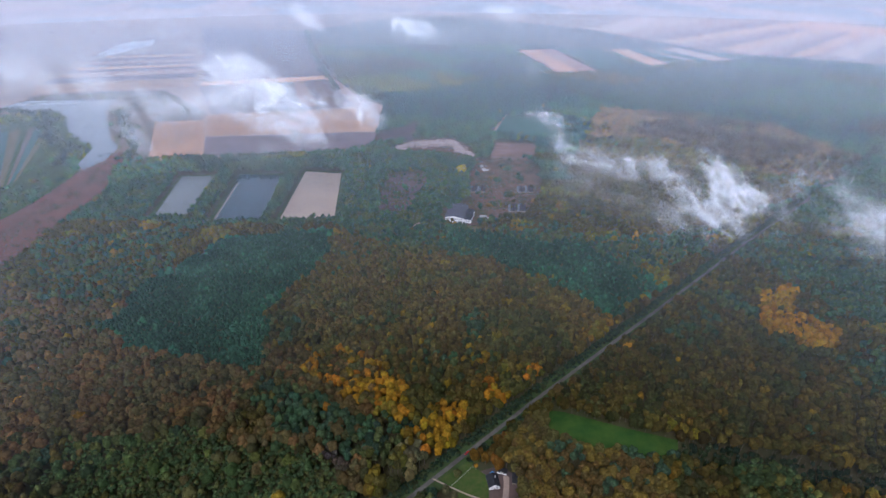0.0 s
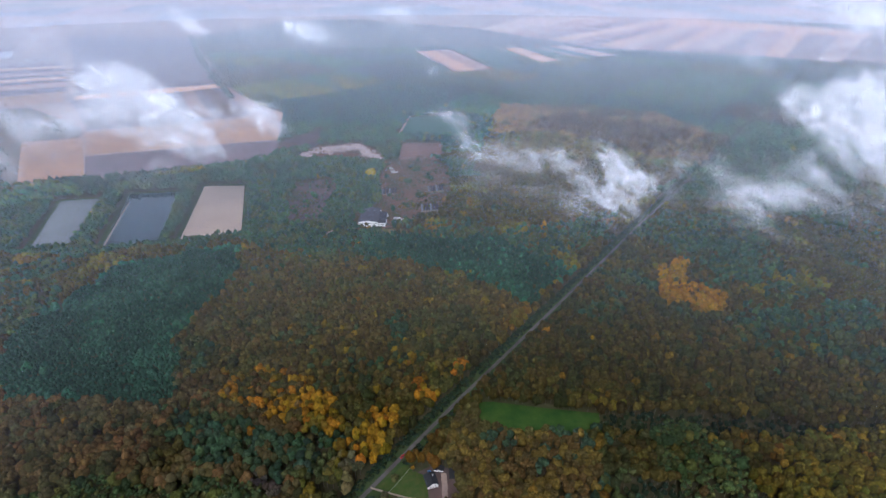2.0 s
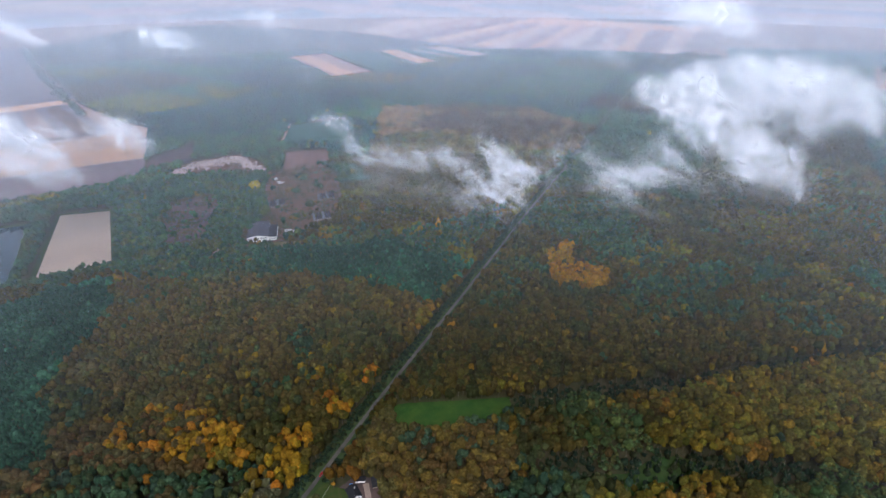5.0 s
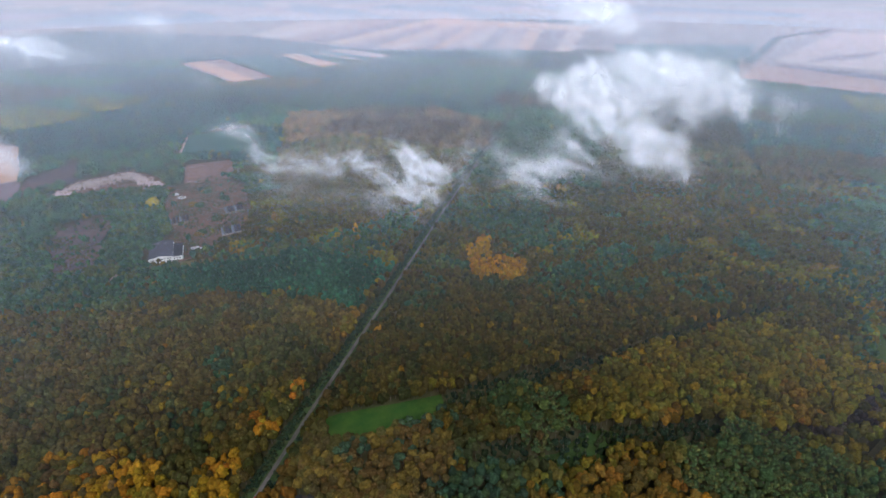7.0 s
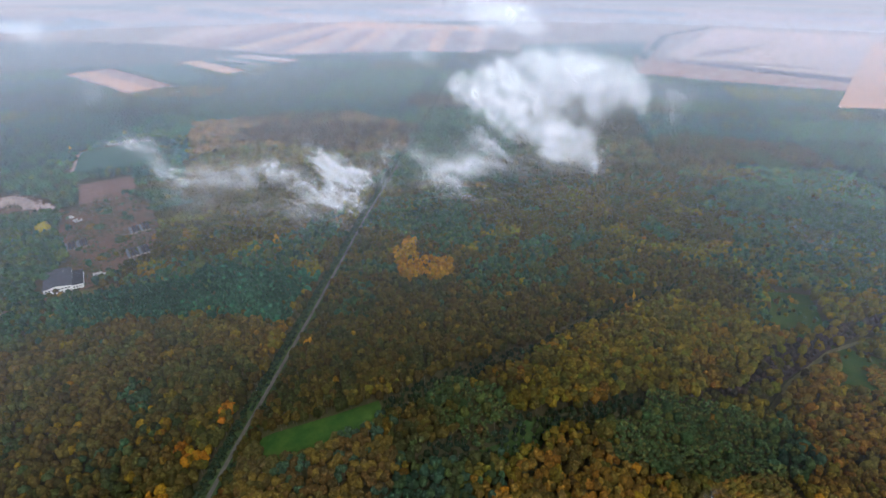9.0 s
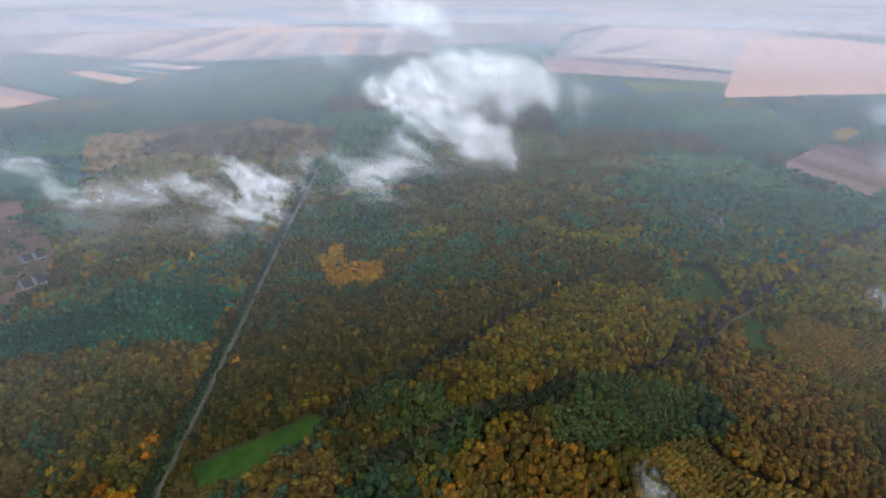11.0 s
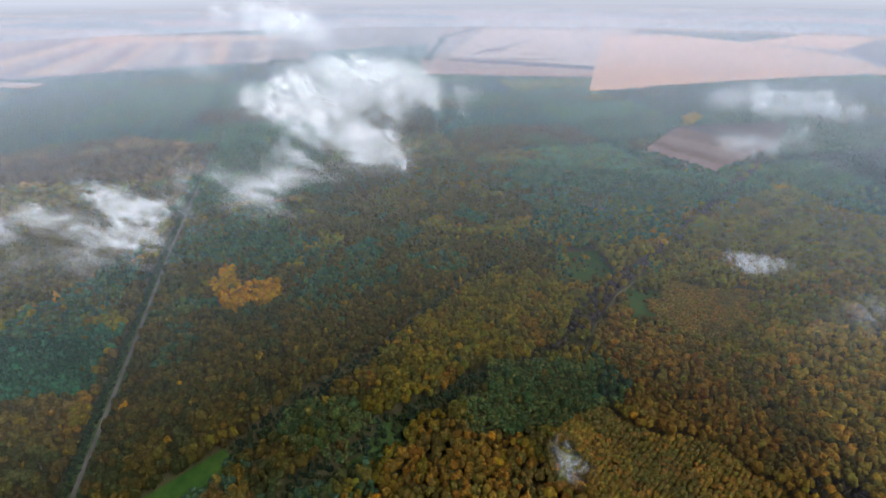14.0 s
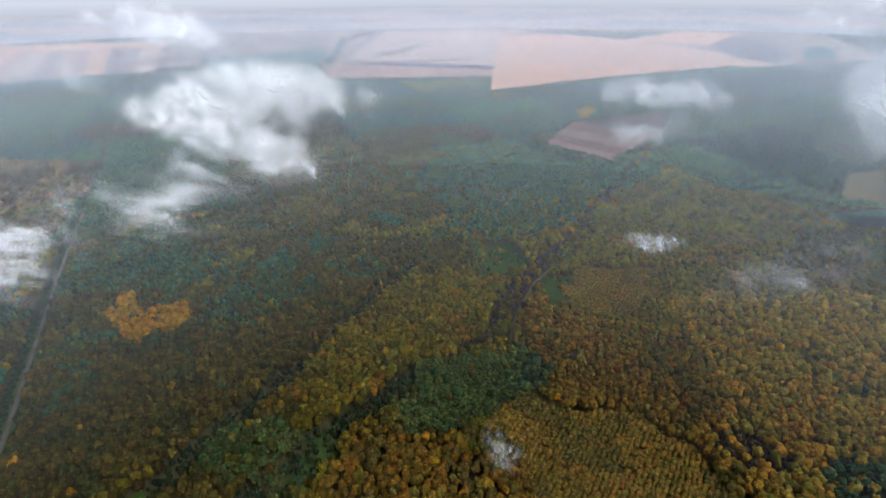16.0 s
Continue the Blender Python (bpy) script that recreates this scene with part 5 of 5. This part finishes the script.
# rubble heap
rows = random.Random(4)
bm = bmesh.new()
heap_line = [(-104, 1086), (-66, 1122), (-20, 1128), (20, 1132), (36, 1092), (58, 1034)]
for i in range(1100):
    k = rows.randrange(len(heap_line) - 1)
    u = rows.random()
    x = heap_line[k][0] * (1 - u) + heap_line[k + 1][0] * u + rows.gauss(0, 5)
    y = heap_line[k][1] * (1 - u) + heap_line[k + 1][1] * u + rows.gauss(0, 13)
    s = rows.uniform(1.2, 4.6)
    m = Matrix.Translation((x, y, 0.6 + s * 0.2)) @ Euler((rows.uniform(-0.5, 0.5), rows.uniform(-0.5, 0.5), rows.uniform(0, 3))).to_matrix().to_4x4() @ Matrix.Diagonal((s, s * rows.uniform(0.4, 1.0), s * 0.5, 1))
    bmesh.ops.create_cube(bm, size=1.0, matrix=m)
tagged(part("rubble_heap", bm, RUBBLE), "long heap of whitish demolition rubble", "rubble", kind="stuff")

STRAW = paint("weathered_straw", (0.30, 0.20, 0.16), 0.95, 0, 0.8, 0.4)
# pale lines of the ploughed plot: low clamps of straw
for i in range(5):
    ob = box_part("straw_clamp", (104 + i * 3, 1030 + i * 22, 0.5, 140 + i * 3, 1032 + i * 22, 1.2), STRAW, None, "", 0.3)
    tagged(ob, "long pale straw clamp on ploughed soil", "straw clamp", "straw clamps on the plot")


def ruin(x, y, w, d, turn, label):
    ob = root("ruin", pose(x, y, 0.6, 0, 0, turn), label, "ruin")
    for name, size in (("front_wall", (0, 0, -0.3, w, 0.4, 2.6)), ("back_wall", (0, d - 0.4, -0.3, w * 0.7, d, 3.2)), ("side_wall", (0, 0.4, -0.3, 0.4, d - 0.4, 3.0)), ("side_wall", (w - 0.4, 0.4, -0.3, w, d * 0.6, 2.2))):
        box_part(name, size, CONCRETE, ob, bevel=0.08)


ruin(78, 948, 12, 8, 15, "small roofless white ruin on bare earth")
ruin(74, 972, 7, 6, -10, "small crumbling white wall remains")
ruin(58, 735, 16, 5, -8, "low pale concrete foundation with broken walls")
hut = root("field_hut", pose(168, 1378, 0.6), "tiny white hut at the end of a track", "hut")
bm = bmesh.new()
hollow_walls(bm, -2, -2, 2, 2, 2.6, 0.3, 3.6)
part("wall", bm, WHITE_WALL, hut)
bm = bmesh.new()
gable(bm, -2, -2, 2, 2, 2.65, 3.7)
part("roof", bm, ROOF_LIGHT, hut)
mast = root("marker_post", pose(741, 869, 0), "white concrete post beside the forest road", "post")
bm = bmesh.new()
bmesh.ops.create_cone(bm, segments=10, radius1=1.0, radius2=0.7, depth=18, cap_ends=True, matrix=Matrix.Translation((0, 0, 8.8)))
part("shaft", bm, CONCRETE, mast)
box_part("cap", (-0.9, -0.9, 17.6, 0.9, 0.9, 18.6), CONCRETE, mast)


# homestead by the road
def cottage(name, m, w, d, eave, ridge, wall_mat, roof_mat, label, cat="house", group=""):
    ob = root(name, m, label, cat, group)
    bm = bmesh.new()
    hollow_walls(bm, -w / 2, -d / 2, w / 2, d / 2, eave, 0.35, ridge - 0.1)
    part("wall", bm, wall_mat, ob)
    bm = bmesh.new()
    gable(bm, -w / 2, -d / 2, w / 2, d / 2, eave, ridge, 0.5)
    part("roof", bm, roof_mat, ob)
    window_part(ob, -w / 4, -d / 2 - 0.02, 0.9, 1.2, 1.3)
    window_part(ob, w / 4, -d / 2 - 0.02, 0.9, 1.2, 1.3)
    box_part("door", (-0.5, -d / 2 - 0.1, 0, 0.5, -d / 2 + 0.02, 2.05), WOOD, ob)
    return ob


home = cottage("house", pose(38.5, 258, 0.5, 0, 0, 8), 8.5, 10.5, 2.9, 5.6, WHITE_WALL, ROOF_DARK, "small house with white walls and a dark roof")
box_part("chimney", (1.5, 1.5, 4.0, 2.2, 2.2, 6.4), CONCRETE, home)
cottage("garden_shed", pose(46.5, 268, 0.5, 0, 0, -18), 7.5, 3.6, 2.1, 2.9, WHITE_WALL, ROOF_DARK, "low dark-roofed shed with a white front", "shed")
cottage("garden_shed", pose(56, 263, 0.5, 0, 0, 80), 12, 3.4, 2.0, 2.9, WOOD, ROOF_DARK, "long dark wooden shed beside a gravel drive", "shed")
tank = root("water_tank", pose(38.6, 266.2, 0.5), "round blue plastic water tank", "tank")
bm = bmesh.new()
bmesh.ops.create_cone(bm, segments=20, radius1=1.5, radius2=1.5, depth=1.8, cap_ends=True, matrix=Matrix.Translation((0, 0, 0.9)))
bmesh.ops.bevel(bm, geom=bm.edges, offset=0.08, segments=1, affect="EDGES")
part("body", bm, BLUE_PLASTIC, tank)
bm = bmesh.new()
bmesh.ops.create_cone(bm, segments=14, radius1=0.5, radius2=0.45, depth=0.2, cap_ends=True, matrix=Matrix.Translation((0, 0, 1.9)))
part("lid", bm, BLUE_PLASTIC, tank)
field("lawn", LAWN, [(-2, 262), (20, 278), (30, 268), (36, 264), (34, 240), (13, 240)], "green lawn of the homestead", z=0.55, cat="lawn")
field("yard_ground", DARKSOIL, [(30, 269), (44, 274), (60, 264), (60, 240), (34, 240), (36, 264)], "brown leaf-strewn yard of the homestead", z=0.5, cat="yard")
ribbon("driveway", [(46, 232), (47.0, 246), (48.5, 254), (49.5, 264)], 4.4, 0.8, GRAVEL, "pale gravel drive beside the house", "driveway")
ribbon("driveway", [(-8, 262), (3, 256), (18, 248.5), (32, 243), (46, 240)], 1.3, 0.78, GRAVEL, "narrow pale gravel track to the house", "driveway")
ribbon("path", [(89, 331), (82, 302), (73, 288), (66, 280)], 5.0, 0.72, DARKSOIL, "brown dirt path beside the meadow", "path")
fence = root("garden_fence", pose(6, 255, 0.5, 0, 0, 45), "pale wooden post and rail garden fence", "fence")
for i in range(11):
    box_part("post", (i * 2.5 - 0.08, -0.08, -0.3, i * 2.5 + 0.08, 0.08, 1.2), WOOD, fence, bevel=0.01)
for z in (0.45, 0.95):
    box_part("rail", (0, 0.08, z, 25, 0.14, z + 0.14), CONCRETE, fence, bevel=0.01)

car = root("car", pose(19.5, 285.6, 0.78, 0, 0, -48.5), "red passenger car driving on the forest road", "car")
bm = bmesh.new()
block(bm, -0.88, -2.15, 0.28, 0.88, 2.15, 0.92, 0.16)
part("body", bm, RED_PAINT, car)
bm = bmesh.new()
v = [bm.verts.new(p) for p in ((-0.8, -1.6, 0.9), (0.8, -1.6, 0.9), (0.8, 1.0, 0.9), (-0.8, 1.0, 0.9), (-0.62, -1.0, 1.45), (0.62, -1.0, 1.45), (0.62, 0.3, 1.45), (-0.62, 0.3, 1.45))]
for q in ((3, 2, 1, 0), (4, 5, 6, 7), (0, 1, 5, 4), (1, 2, 6, 5), (2, 3, 7, 6), (3, 0, 4, 7)):
    bm.faces.new([v[i] for i in q])
cabin = part("cabin", bm, GLASS, car, "dark glazed cabin")
box_part("roof", (-0.6, -0.98, 1.44, 0.6, 0.28, 1.49), RED_PAINT, cabin, bevel=0.01)
for x in (-0.8, 0.8):
    for y in (-1.35, 1.35):
        bm = bmesh.new()
        bmesh.ops.create_cone(bm, segments=16, radius1=0.31, radius2=0.31, depth=0.2, cap_ends=True, matrix=Matrix.Translation((x, y, 0.31)) @ Matrix.Rotation(radians(90), 4, "Y"))
        wheel = part("wheel", bm, TYRE, car)

# far village
hr = random.Random(11)
for i in range(26):
    x, y = -2480 + hr.gauss(0, 330), 3330 + hr.gauss(0, 330)
    cottage("village_house", pose(x, y, 0.4, 0, 0, hr.uniform(0, 180)), hr.uniform(9, 12), hr.uniform(11, 18), 3.6, 6.8, WHITE_WALL, hr.choice((ROOF_RED, ROOF_LIGHT, ROOF_LIGHT)), "small white village house far on the plain", "house", "houses of the far village")


# ---- single trees and bushes ----
def leaf_ball(name, radius, height, clumps, squash, key, parent, spread=0.75):
    cols = P[key]
    tint = np.array([cols[rng.integers(0, len(cols))]]) * rng.uniform(0.8, 1.2)
    v, f, t = crowns(np.zeros(1), np.zeros(1), radius, height, clumps, squash, spread, tint)
    ob = new(name, array_mesh(name, v, f, LEAVES, True, t))
    ob.parent = parent
    return ob


KINDS = {"tawny": "tawny olive-gold autumn tree", "russet": "russet-brown autumn tree", "thicket": "small dark green tree",
         "spruce": "dark blue-green spruce tree", "lemon": "tree with lemon-yellow leaves", "mixed": "brown and golden autumn tree", "pale": "pale grey-green willow tree",
         "oak": "olive-brown oak tree with a rounded crown", "brown": "dull brown oak tree with a dense crown", "green": "dark green broadleaf tree beside the meadow",
         "conifer": "slim teal-green conifer tree", "gold": "tree with gold and orange autumn leaves", "yellow": "tree with bright yellow autumn leaves",
         "honey": "olive-gold oak tree with a rounded crown", "copper": "tree with copper-brown autumn leaves",
         "rust": "oak tree with rust-brown autumn leaves", "amber": "young tree with amber-brown autumn leaves", "bare": "thin half-bare grey tree"}


def tree(name, key, radius=3.6, height=14.0, label=""):
    ob = root(name, Matrix.Identity(4), label or KINDS[key], "tree", "")
    bm = bmesh.new()
    bmesh.ops.create_cone(bm, segments=8, radius1=0.36, radius2=0.12, depth=height * 0.8, cap_ends=True, matrix=Matrix.Translation((0, 0, height * 0.4 - 0.3)))
    for i in range(5):
        a, h = i * 1.3 + random.random(), height * random.uniform(0.4, 0.6)
        tilt = Matrix.Translation((0, 0, h)) @ Matrix.Rotation(a, 4, "Z") @ Matrix.Rotation(radians(48), 4, "Y")
        bmesh.ops.create_cone(bm, segments=5, radius1=0.13, radius2=0.04, depth=radius, cap_ends=True, matrix=tilt @ Matrix.Translation((0, 0, radius / 2)))
    part("trunk", bm, BARK, ob)
    leaf_ball("crown", radius, height, 27, 1.5 if key == "conifer" else 1.2, key, ob, 0.5)
    return ob


MODELS = {}
for tx, ty, key in KEEP:
    pool = MODELS.setdefault(key, [])
    place = pose(tx, ty, 0.0, 0, 0, rng.uniform(0, 360))
    if len(pool) < 5:
        ob = tree("tree", key)
        ob["group"] = "trees round the meadow"
        ob.matrix_world = place
        pool.append(ob)
    else:
        copy_thing(pool[int(rng.integers(0, 5))], place)

P["lemon"] = [(0.34, 0.26, 0.03)]
lone = tree("tree", "lemon", 8.5, 17.0, "broad bright yellow tree beside the farmyard")
lone.matrix_world = pose(35, 930, 0)
for x, y, key, r in ((27, 277, "gold", 2.6), (26, 270, "yellow", 2.2), (11, 264, "gold", 2.4), (70, 254, "yellow", 3.0), (2, 250, "rust", 2.8), (8, 246, "rust", 2.6)):
    ob = tree("tree", key, r, 6.5, "young yellow-leaved tree on the homestead lawn" if key != "rust" else "")
    ob.matrix_world = pose(x, y, 0.4)

BUSHES = []
for bx, by, many, wide in ((119, 967, 6, 9), (99, 903, 7, 8), (146, 908, 4, 8), (117, 823, 8, 10), (81, 786, 3, 4), (63, 838, 2, 4), (182, 927, 3, 7), (66, 712, 4, 8), (95, 706, 4, 9), (160, 800, 4, 8), (74, 1000, 4, 7)):
    BUSHES += [(bx + rng.normal(0, wide * 0.5), by + rng.normal(0, wide * 0.45)) for k in range(many)]
for bx, by in BUSHES:
    bush = leaf_ball("bush", rng.uniform(4, 7), rng.uniform(3.5, 6), 14, 0.6, "green" if rng.random() < 0.88 else "amber", None, 0.85)
    bush.matrix_world = pose(bx, by, 0.3)
    tagged(bush, "dense green bush on the bare farmyard", "bush", "bushes in the farmyard")
